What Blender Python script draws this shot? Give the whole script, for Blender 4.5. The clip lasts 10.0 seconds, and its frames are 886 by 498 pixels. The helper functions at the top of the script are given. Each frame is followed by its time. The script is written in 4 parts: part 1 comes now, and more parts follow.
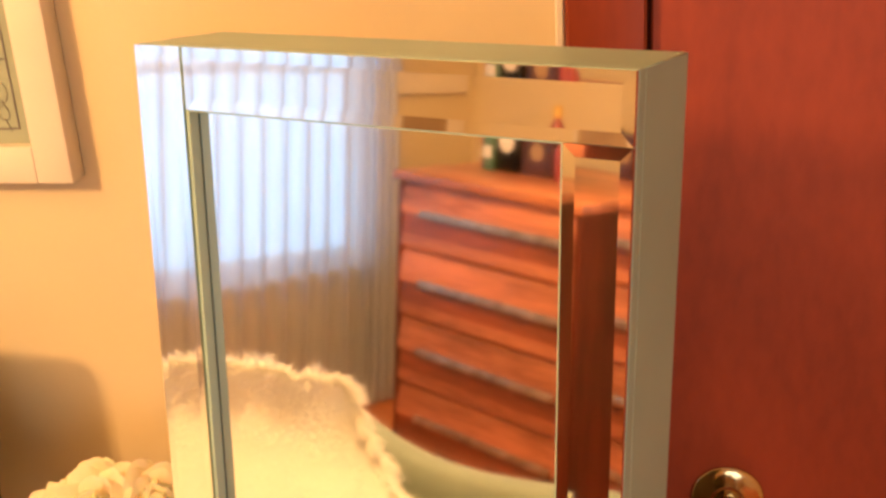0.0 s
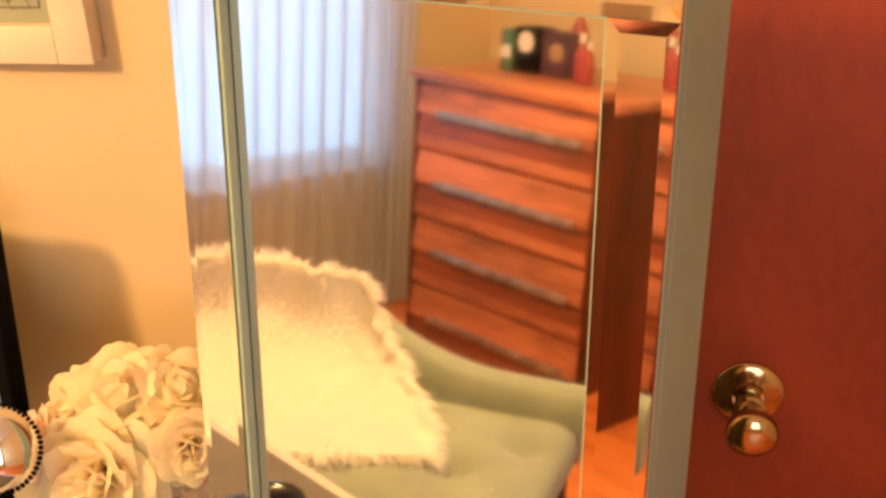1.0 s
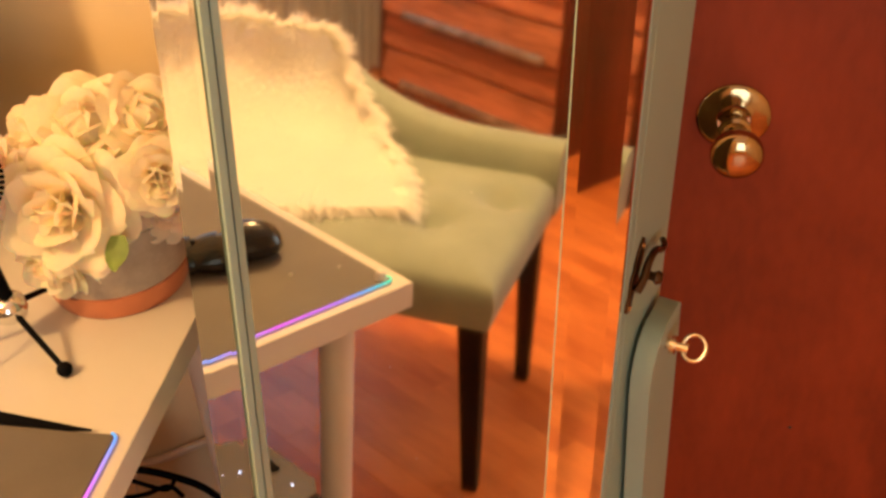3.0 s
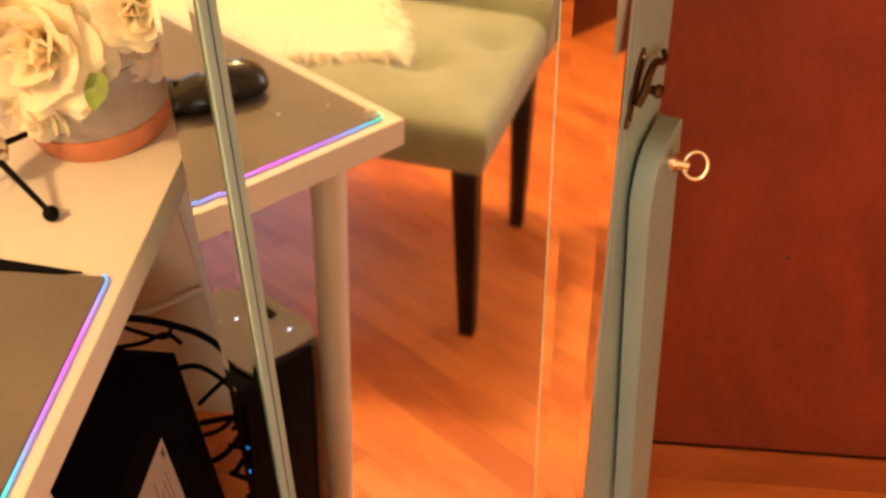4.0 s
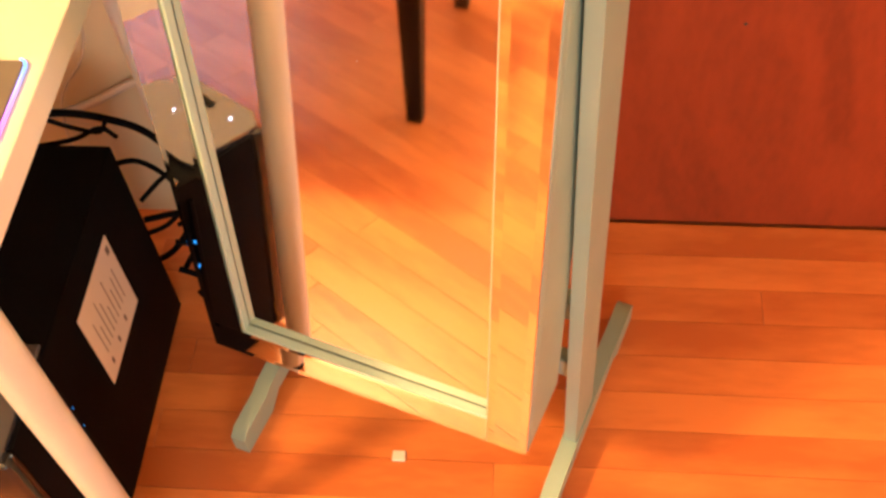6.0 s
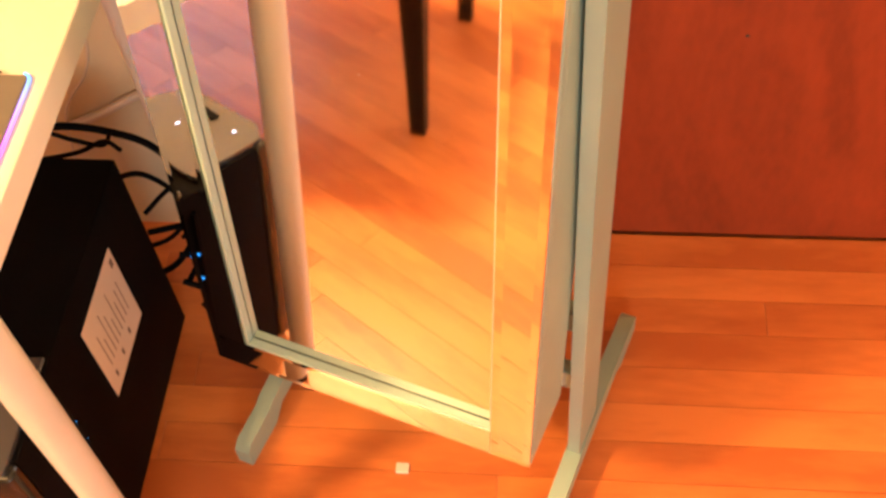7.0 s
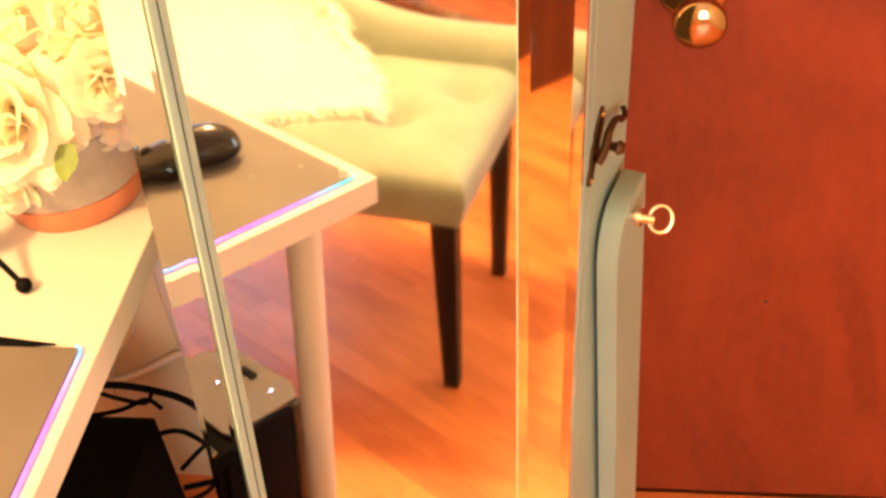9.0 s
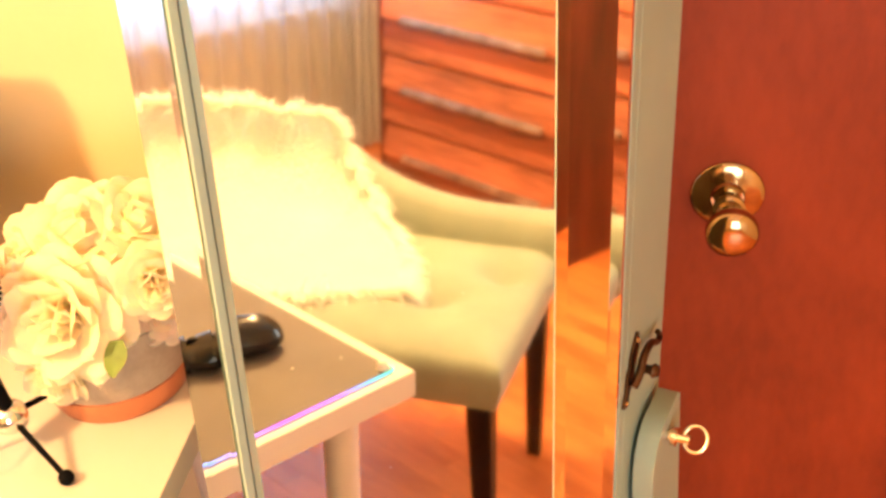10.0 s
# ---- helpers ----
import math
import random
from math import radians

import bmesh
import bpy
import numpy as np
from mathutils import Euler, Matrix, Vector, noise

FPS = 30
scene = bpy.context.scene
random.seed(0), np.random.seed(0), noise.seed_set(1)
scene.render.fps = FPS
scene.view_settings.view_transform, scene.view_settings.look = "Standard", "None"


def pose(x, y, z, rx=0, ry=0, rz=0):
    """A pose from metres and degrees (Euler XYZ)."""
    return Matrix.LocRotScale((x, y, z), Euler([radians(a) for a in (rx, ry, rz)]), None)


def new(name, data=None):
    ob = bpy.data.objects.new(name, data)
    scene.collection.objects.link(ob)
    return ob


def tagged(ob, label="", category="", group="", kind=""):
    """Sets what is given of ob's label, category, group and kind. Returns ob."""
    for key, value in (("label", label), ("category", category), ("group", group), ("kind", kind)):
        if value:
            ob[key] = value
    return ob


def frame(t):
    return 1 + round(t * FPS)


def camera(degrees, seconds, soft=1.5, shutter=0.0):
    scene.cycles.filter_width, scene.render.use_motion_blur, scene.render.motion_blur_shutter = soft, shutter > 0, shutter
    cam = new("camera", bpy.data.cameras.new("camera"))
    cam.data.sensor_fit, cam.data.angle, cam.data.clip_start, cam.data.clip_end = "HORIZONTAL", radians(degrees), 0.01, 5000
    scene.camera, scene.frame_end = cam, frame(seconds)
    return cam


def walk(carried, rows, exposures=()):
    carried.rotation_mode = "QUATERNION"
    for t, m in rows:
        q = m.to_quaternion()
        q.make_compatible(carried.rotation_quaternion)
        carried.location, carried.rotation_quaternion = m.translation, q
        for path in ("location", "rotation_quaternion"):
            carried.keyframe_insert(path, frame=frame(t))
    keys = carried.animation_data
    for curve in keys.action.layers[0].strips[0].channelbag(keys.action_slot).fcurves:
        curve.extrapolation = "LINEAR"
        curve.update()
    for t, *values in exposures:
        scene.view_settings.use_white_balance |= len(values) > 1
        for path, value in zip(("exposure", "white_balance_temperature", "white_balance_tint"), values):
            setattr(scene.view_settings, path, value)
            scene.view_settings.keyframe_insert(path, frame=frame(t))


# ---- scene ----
# Camera: seconds, eye, yaw, pitch (degrees), roll.
PATH = [
    (0, 0.1436, 0.2992, 1.6021, 10.95, -21.15, -3.52),
    (0.5, 0.1322, 0.2995, 1.5911, 11.20, -23.65, -2.76),
    (1, 0.1259, 0.3021, 1.5817, 11.82, -25.92, -2.85),
    (1.5, 0.1215, 0.3078, 1.5622, 11.31, -28.67, -2.96),
    (2, 0.1217, 0.3117, 1.5437, 10.82, -31.41, -2.79),
    (2.5, 0.1207, 0.3076, 1.5249, 10.89, -33.78, -2.68),
    (4, 0.1156, 0.3101, 1.4667, 11.14, -44.13, -4.87),
    (4.5, 0.1155, 0.3140, 1.4495, 10.60, -47.30, -4.67),
    (5, 0.1121, 0.3191, 1.4335, 10.01, -51.33, -5.37),
    (5.5, 0.1118, 0.3218, 1.4248, 8.98, -52.90, -4.93),
    (6, 0.1093, 0.3258, 1.4162, 8.48, -54.62, -5.08),
    (7.5, 0.1168, 0.3260, 1.4237, 9.10, -52.69, -5.74),
    (8, 0.1226, 0.3219, 1.4383, 9.21, -48.33, -5.56),
    (8.5, 0.1246, 0.3202, 1.4587, 9.82, -44.31, -5.92),
    (9, 0.1312, 0.3187, 1.4743, 10.12, -41.80, -6.17),
    (9.5, 0.1314, 0.3239, 1.5001, 10.85, -37.58, -6.10),
    (10, 0.1313, 0.3267, 1.5251, 11.32, -33.65, -5.86),
]
EXPOSURE = [(0.0, 0.06), (1.0, 0.04), (2.5, -0.05), (4.0, 0.25), (4.5, 0.6), (5.0, 0.9), (5.5, 1.08), (6.0, 1.13), (7.5, 1.13), (8.5, 1.15), (9.0, 1.16), (10.0, 1.03)]


def eye_pose(x, y, z, yaw, pitch, roll):
    """yaw to the left of +y, pitch up, roll as look() has it."""
    return pose(x, y, z, 0, 0, yaw) @ pose(0, 0, 0, 90 + pitch) @ pose(0, 0, 0, 0, 0, roll)


cam = camera(43.26, 10.0, soft=2.85)
walk(cam, [(t, eye_pose(*row)) for t, *row in PATH], EXPOSURE)

# ---- light ----
world = bpy.data.worlds.new("sky")
scene.world = world
world.use_nodes = True
wn = world.node_tree
sky = wn.nodes.new("ShaderNodeTexSky")
sky.sky_type, sky.sun_disc = "NISHITA", False
sky.sun_elevation, sky.sun_rotation = radians(40), radians(200)
wn.nodes["Background"].inputs["Strength"].default_value = 0.045
wn.links.new(sky.outputs["Color"], wn.nodes["Background"].inputs["Color"])


def lamp(name, kind, m, power, colour, **more):
    data = bpy.data.lights.new(name, kind)
    data.energy, data.color = power, colour
    if kind == "AREA":
        data.shape, data.size, data.size_y = "RECTANGLE", more["size"], more["size_y"]
    else:
        data.shadow_soft_size = more["radius"]
    ob = new(name, data)
    ob.matrix_world = m
    return ob


CEILING_LAMP = (-1.22, 0.06, 2.06)
lamp("ceiling_bulb", "POINT", pose(*CEILING_LAMP), 132, (1.0, 0.57, 0.22), radius=0.1)
# Cool fill light added behind the eye; no such window is known there.
lamp("south_fill_light", "AREA", pose(0.75, -1.83, 1.15, 90, 0, 0), 19, (0.9, 0.95, 0.94), size=0.9, size_y=1.4)
lamp("window_daylight", "AREA", pose(-2.9, -0.485, 1.265, 0, -90, 0), 19, (0.36, 0.65, 1.0), size=1.36, size_y=1.46)


# ---- materials ----
def material(name, colour, rough=0.6, metal=0.0, vary=0.12, scale=6.0, grain=0.0, grain_scale=60.0, bump=0.0, bump_scale=200.0,
             stretch=(1, 1, 1), coat=0.0, spread=0.0, second=None, sheen=0.0, thin=0.0, gloss=0.5, twist=0.0):
    """Principled surface with stains at one scale, grain at a finer one and relief."""
    m = bpy.data.materials.new(name)
    m.use_nodes = True
    nt = m.node_tree
    p = nt.nodes["Principled BSDF"]
    p.inputs["Roughness"].default_value, p.inputs["Metallic"].default_value = rough, metal
    p.inputs["Coat Weight"].default_value = coat
    p.inputs["Specular IOR Level"].default_value = gloss
    p.inputs["Coat Roughness"].default_value = 0.2
    p.inputs["Sheen Weight"].default_value = sheen
    co = nt.nodes.new("ShaderNodeTexCoord")
    mp = nt.nodes.new("ShaderNodeMapping")
    mp.inputs["Scale"].default_value = stretch
    nt.links.new(co.outputs["Object"], mp.inputs["Vector"])
    where = mp.outputs["Vector"]
    if spread:
        info = nt.nodes.new("ShaderNodeObjectInfo")
        shift = nt.nodes.new("ShaderNodeVectorMath")
        shift.operation = "MULTIPLY_ADD"
        comb = nt.nodes.new("ShaderNodeCombineXYZ")
        for k in range(3):
            nt.links.new(info.outputs["Random"], comb.inputs[k])
        shift.inputs[1].default_value = (17.0, 31.0, 23.0)
        nt.links.new(comb.outputs[0], shift.inputs[0])
        nt.links.new(where, shift.inputs[2])
        where = shift.outputs[0]
    big = nt.nodes.new("ShaderNodeTexNoise")
    big.inputs["Scale"].default_value, big.inputs["Detail"].default_value, big.inputs["Distortion"].default_value = scale, 4, twist
    fine = nt.nodes.new("ShaderNodeTexNoise")
    fine.inputs["Scale"].default_value, fine.inputs["Detail"].default_value = grain_scale, 5
    for n in (big, fine):
        nt.links.new(where, n.inputs["Vector"])
    ramp = nt.nodes.new("ShaderNodeValToRGB")
    dark = [c * (1 - vary * 1.6) for c in colour]
    light = [min(1, c * (1 + vary)) for c in (second or colour)]
    ramp.color_ramp.elements[0].position, ramp.color_ramp.elements[1].position = 0.3, 0.72
    ramp.color_ramp.elements[0].color, ramp.color_ramp.elements[1].color = (*dark, 1), (*light, 1)
    mixf = nt.nodes.new("ShaderNodeMath")
    mixf.operation = "MULTIPLY_ADD"
    mixf.inputs[1].default_value, mixf.inputs[2].default_value = grain, -grain / 2
    nt.links.new(fine.outputs["Fac"], mixf.inputs[0])
    add = nt.nodes.new("ShaderNodeMath")
    add.operation = "ADD"
    nt.links.new(big.outputs["Fac"], add.inputs[0])
    nt.links.new(mixf.outputs[0], add.inputs[1])
    fac = add.outputs[0]
    if spread:
        off = nt.nodes.new("ShaderNodeMath")
        off.operation = "MULTIPLY_ADD"
        off.inputs[1].default_value, off.inputs[2].default_value = spread, -spread / 2
        nt.links.new(info.outputs["Random"], off.inputs[0])
        more = nt.nodes.new("ShaderNodeMath")
        more.operation = "ADD"
        nt.links.new(fac, more.inputs[0])
        nt.links.new(off.outputs[0], more.inputs[1])
        fac = more.outputs[0]
    nt.links.new(fac, ramp.inputs["Fac"])
    nt.links.new(ramp.outputs["Color"], p.inputs["Base Color"])
    if bump:
        rel = nt.nodes.new("ShaderNodeTexNoise")
        rel.inputs["Scale"].default_value, rel.inputs["Detail"].default_value = bump_scale, 3
        nt.links.new(where, rel.inputs["Vector"])
        b = nt.nodes.new("ShaderNodeBump")
        b.inputs["Strength"].default_value, b.inputs["Distance"].default_value = bump, 0.002
        nt.links.new(rel.outputs["Fac"], b.inputs["Height"])
        nt.links.new(b.outputs["Normal"], p.inputs["Normal"])
    if thin:
        through_light, mix = nt.nodes.new("ShaderNodeBsdfTranslucent"), nt.nodes.new("ShaderNodeMixShader")
        mix.inputs[0].default_value = thin
        nt.links.new(ramp.outputs["Color"], through_light.inputs["Color"])
        nt.links.new(p.outputs[0], mix.inputs[1])
        nt.links.new(through_light.outputs[0], mix.inputs[2])
        nt.links.new(mix.outputs[0], nt.nodes["Material Output"].inputs["Surface"])
    return m


def glowing(name, colour, strength):
    m = bpy.data.materials.new(name)
    m.use_nodes = True
    p = m.node_tree.nodes["Principled BSDF"]
    p.inputs["Base Color"].default_value = (*colour, 1)
    p.inputs["Emission Color"].default_value = (*colour, 1)
    p.inputs["Emission Strength"].default_value = strength
    return m


M_WALL = material("beige_wall_paint", (0.60, 0.475, 0.285), 0.75, vary=0.05, scale=2.5, grain=0.1, grain_scale=90, bump=0.12, bump_scale=320)
M_CEILING = material("ceiling_paint", (0.78, 0.76, 0.72), 0.85, vary=0.04, scale=2, bump=0.1)
M_DOOR = material("mahogany_door_veneer", (0.27, 0.043, 0.012), 0.46, vary=0.17, scale=1.3, grain=0.36, grain_scale=30, bump=0.05, bump_scale=60,
                  stretch=(2.6, 2.6, 1.0), twist=2.2, gloss=0.25)
M_CASING = material("mahogany_casing", (0.22, 0.036, 0.012), 0.36, vary=0.18, scale=2.0, grain=0.25, grain_scale=30, stretch=(4, 4, 0.6), gloss=0.3)
M_FLOOR = material("oak_strip_floor", (0.58, 0.150, 0.036), 0.34, vary=0.10, scale=3.0, grain=0.34, grain_scale=15, bump=0.03, bump_scale=90,
                   stretch=(1.3, 5, 5), coat=0.6, spread=0.36, second=(0.66, 0.210, 0.052))
M_GAP = material("dark_floor_joint", (0.30, 0.090, 0.030), 0.8)
M_SAGE = material("grey_green_paint", (0.275, 0.385, 0.325), 0.42, vary=0.05, scale=7, grain=0.1, grain_scale=80, bump=0.04, bump_scale=150)
M_GROOVE = material("dark_seam", (0.03, 0.03, 0.025), 0.7)
M_WHITE = material("white_laminate", (0.51, 0.485, 0.43), 0.4, vary=0.04, scale=5, grain=0.06, bump=0.02)
M_FRAMEWHITE = material("white_frame_paint", (0.62, 0.54, 0.43), 0.5, vary=0.04, scale=9, bump=0.03)
M_BLACK = material("black_plastic", (0.003, 0.003, 0.0035), 0.6, vary=0.3, scale=9, bump=0.05, bump_scale=500, gloss=0.04)
M_GLOSSBLACK = material("gloss_black_plastic", (0.010, 0.010, 0.011), 0.15, vary=0.3, scale=6, coat=0.12, gloss=0.4)
M_GREYTOP = material("gloss_graphite_plastic", (0.045, 0.045, 0.05), 0.14, vary=0.06, scale=12, coat=0.8, gloss=0.8)
M_MAT = material("dark_grey_mat_cloth", (0.105, 0.090, 0.075), 0.7, vary=0.08, scale=12, grain=0.2, grain_scale=300, bump=0.2, bump_scale=900)
M_BRASS = material("aged_brass", (0.47, 0.34, 0.18), 0.10, 1.0, vary=0.15, scale=30, bump=0.03)
M_PALE = material("pale_plated_brass", (0.78, 0.68, 0.50), 0.22, 1.0, vary=0.1, scale=40)
M_BRONZE = material("dark_bronze", (0.10, 0.055, 0.03), 0.38, 1.0, vary=0.3, scale=60, bump=0.1)
M_COPPER = material("copper_band_paint", (0.60, 0.22, 0.11), 0.3, 0.55, vary=0.12, scale=14)
M_CONCRETE = material("grey_concrete", (0.39, 0.32, 0.245), 0.8, vary=0.12, scale=22, grain=0.3, grain_scale=180, bump=0.2, bump_scale=260)
M_PETAL = material("cream_silk_petal", (0.985, 0.885, 0.67), 0.75, vary=0.04, scale=28, grain=0.1, bump=0.15, bump_scale=220, sheen=0.12, thin=0.5)
M_PINK = material("blush_silk_petal", (0.95, 0.80, 0.66), 0.75, vary=0.06, scale=28, bump=0.15, bump_scale=220, sheen=0.12, thin=0.5)
for silk in (M_PETAL, M_PINK):
    silk_node = silk.node_tree.nodes["Principled BSDF"]
    silk_node.inputs["Subsurface Weight"].default_value, silk_node.inputs["Subsurface Scale"].default_value = 0.45, 0.012
M_LEAF = material("green_silk_leaf", (0.16, 0.24, 0.05), 0.6, vary=0.2, scale=40)
M_SEAT = material("sage_velvet", (0.235, 0.275, 0.210), 0.85, vary=0.10, scale=7, grain=0.2, grain_scale=120, bump=0.12, bump_scale=500, sheen=0.18)
M_FUR = material("ivory_fur", (0.985, 0.972, 0.915), 0.85, vary=0.012, scale=14, bump=0.15, bump_scale=140, sheen=0.6, thin=0.5)
M_LEGWOOD = material("espresso_wood", (0.006, 0.0045, 0.004), 0.5, vary=0.3, scale=5, stretch=(6, 6, 0.7), gloss=0.12)
M_DRESSER = material("cherry_veneer", (0.34, 0.116, 0.054), 0.32, vary=0.26, scale=1.5, grain=0.5, grain_scale=12, bump=0.03, stretch=(0.8, 6, 8), coat=0.2,
                     second=(0.45, 0.160, 0.078))
# Cherry for faces turned from the lamp, their shade put into the colour.
M_DRESSERSIDE = material("cherry_side_shade", (0.11, 0.019, 0.008), 0.34, vary=0.4, scale=1.8, grain=0.4, grain_scale=14, stretch=(6, 6, 0.6), coat=0.08, gloss=0.3)
# Same cherry darkened, so the recess under each pull has shade in its colour.
M_DRESSERLOW = material("shaded_cherry_veneer", (0.24, 0.060, 0.024), 0.30, vary=0.3, scale=1.5, grain=0.5, grain_scale=12, stretch=(0.8, 6, 8), coat=0.15)
M_STEEL = material("tarnished_steel", (0.43, 0.38, 0.31), 0.36, 1.0, vary=0.3, scale=14, bump=0.4, bump_scale=16)
M_CHROME = material("chrome", (0.80, 0.80, 0.80), 0.06, 1.0, vary=0.02)
M_PAPER = material("white_sticker_paper", (0.62, 0.58, 0.52), 0.6, vary=0.03)
M_INK = material("grey_print", (0.14, 0.12, 0.11), 0.7)
M_PRINT = material("pale_green_print", (0.26, 0.285, 0.20), 0.7, vary=0.06, scale=9)
M_BROWNPRINT = material("brown_print", (0.30, 0.19, 0.10), 0.7, vary=0.12, scale=9)
M_CREAMCABLE = material("cream_cable", (0.55, 0.47, 0.36), 0.5)
M_RED = material("red_carton", (0.28, 0.035, 0.03), 0.4)
M_DARKRED = material("dark_red_carton", (0.055, 0.016, 0.013), 0.4, vary=0.3, scale=30)
M_YELLOW = material("yellow_cap", (0.72, 0.42, 0.08), 0.4)
M_GREEN = material("green_carton", (0.05, 0.14, 0.06), 0.4)
M_SCREEN = glowing("lit_screen", (0.30, 0.42, 0.62), 0.8)
M_LEDWHITE = glowing("white_led", (0.55, 0.65, 1.0), 8)
M_LEDBLUE = glowing("blue_led", (0.02, 0.30, 1.0), 1.6)


def mirror_material():
    m = bpy.data.materials.new("silvered_mirror")
    m.use_nodes = True
    p = m.node_tree.nodes["Principled BSDF"]
    p.inputs["Base Color"].default_value = (0.90, 0.90, 0.86, 1)
    p.inputs["Metallic"].default_value, p.inputs["Roughness"].default_value = 1.0, 0.036
    return m


def sheer_material():
    m = bpy.data.materials.new("grey_sheer_curtain")
    m.use_nodes = True
    nt = m.node_tree
    nt.nodes.remove(nt.nodes["Principled BSDF"])
    out = nt.nodes["Material Output"]
    clear, glow, cloth = (nt.nodes.new(k) for k in ("ShaderNodeBsdfTransparent", "ShaderNodeBsdfTranslucent", "ShaderNodeBsdfDiffuse"))
    weave = nt.nodes.new("ShaderNodeTexNoise")
    weave.inputs["Scale"].default_value = 9
    ramp = nt.nodes.new("ShaderNodeValToRGB")
    ramp.color_ramp.elements[0].color, ramp.color_ramp.elements[1].color = (0.62, 0.64, 0.70, 1), (0.78, 0.80, 0.86, 1)
    nt.links.new(weave.outputs["Fac"], ramp.inputs["Fac"])
    for n in (glow, cloth):
        nt.links.new(ramp.outputs["Color"], n.inputs["Color"])
    a, b = nt.nodes.new("ShaderNodeMixShader"), nt.nodes.new("ShaderNodeMixShader")
    a.inputs[0].default_value, b.inputs[0].default_value = 0.5, 0.75
    nt.links.new(glow.outputs[0], a.inputs[1])
    nt.links.new(cloth.outputs[0], a.inputs[2])
    nt.links.new(clear.outputs[0], b.inputs[1])
    nt.links.new(a.outputs[0], b.inputs[2])
    nt.links.new(b.outputs[0], out.inputs["Surface"])
    return m


def led_strip_material():
    """The light strip round the mat runs from green at the front corner through violet to blue."""
    m = bpy.data.materials.new("rgb_light_strip")
    m.use_nodes = True
    nt = m.node_tree
    p = nt.nodes["Principled BSDF"]
    co, sep, ramp = (nt.nodes.new(k) for k in ("ShaderNodeTexCoord", "ShaderNodeSeparateXYZ", "ShaderNodeValToRGB"))
    nt.links.new(co.outputs["Generated"], sep.inputs[0])
    nt.links.new(sep.outputs["Y"], ramp.inputs["Fac"])
    e = ramp.color_ramp.elements
    e[0].position, e[0].color = 0.0, (0.04, 0.75, 0.40, 1)
    e[1].position, e[1].color = 1.0, (0.06, 0.36, 1.0, 1)
    for at, c in ((0.16, (0.08, 0.40, 1.0, 1)), (0.34, (0.30, 0.14, 1.0, 1)), (0.66, (0.55, 0.10, 0.95, 1))):
        ramp.color_ramp.elements.new(at).color = c
    nt.links.new(ramp.outputs["Color"], p.inputs["Base Color"])
    nt.links.new(ramp.outputs["Color"], p.inputs["Emission Color"])
    p.inputs["Emission Strength"].default_value = 0.85
    return m


M_MIRROR, M_SHEER, M_RGB = mirror_material(), sheer_material(), led_strip_material()


# ---- mesh helpers ----
def part(name, bm, mat, parent=None, label="", smooth=None):
    """Links a bmesh as one mesh object, under a thing or a part."""
    me = bpy.data.meshes.new(name)
    bmesh.ops.recalc_face_normals(bm, faces=bm.faces)
    bm.to_mesh(me)
    bm.free()
    me.materials.append(mat)
    if smooth is not None:
        me.shade_smooth() if smooth >= 180 else me.set_sharp_from_angle(angle=radians(smooth))
        if smooth < 180:
            for f in me.polygons:
                f.use_smooth = True
    ob = new(name, me)
    ob.parent = parent
    if label:
        ob["label"] = label
    return ob


def thing(name, m, label, category, group=""):
    ob = new(name)
    ob.matrix_world = m
    ob.empty_display_size = 0.05
    return tagged(ob, label, category, group)


def block(bm, lo, hi, bevel=0.0, segments=2):
    """An axis-aligned block with rounded edges."""
    made = bmesh.ops.create_cube(bm, size=1.0)["verts"]
    for v in made:
        v.co = [l + (c + 0.5) * (h - l) for c, l, h in zip(v.co, lo, hi)]
    if bevel:
        edges = {e for v in made for e in v.link_edges}
        bmesh.ops.bevel(bm, geom=list(edges), offset=bevel, segments=segments, profile=0.5, affect="EDGES")
    return bm


def blocked(lo, hi, bevel=0.0, segments=2):
    return block(bmesh.new(), lo, hi, bevel, segments)


def lathe(bm, profile, segments=32, m=Matrix()):
    """Turns (radius, height) pairs about z."""
    rings = []
    for r, z in profile:
        rings.append([bm.verts.new(m @ Vector((r * math.cos(a), r * math.sin(a), z))) for a in
                      (2 * math.pi * k / segments for k in range(segments))] if r > 1e-6 else [bm.verts.new(m @ Vector((0, 0, z)))])
    for a, b in zip(rings, rings[1:]):
        for k in range(segments):
            k2 = (k + 1) % segments
            loop = [a[k % len(a)], a[k2 % len(a)], b[k2 % len(b)], b[k % len(b)]]
            loop = list(dict.fromkeys(loop))
            if len(loop) > 2:
                bm.faces.new(loop)
    return bm


def tube(bm, points, radius, segments=8, closed=False):
    """A round wire along points; radius may be a list."""
    pts = [Vector(p) for p in points]
    rad = radius if isinstance(radius, (list, tuple)) else [radius] * len(pts)
    rings = []
    for k, p in enumerate(pts):
        if closed:
            d = pts[(k + 1) % len(pts)] - pts[k - 1]
        else:
            d = pts[min(k + 1, len(pts) - 1)] - pts[max(k - 1, 0)]
        q = d.to_track_quat("Z", "Y")
        rings.append([bm.verts.new(p + q @ Vector((rad[k] * math.cos(a), rad[k] * math.sin(a), 0))) for a in
                      (2 * math.pi * j / segments for j in range(segments))])
    pairs = list(zip(rings, rings[1:])) + ([(rings[-1], rings[0])] if closed else [])
    for a, b in pairs:
        for j in range(segments):
            bm.faces.new((a[j], a[(j + 1) % segments], b[(j + 1) % segments], b[j]))
    if not closed:
        bm.faces.new(rings[0][::-1])
        bm.faces.new(rings[-1])
    return bm


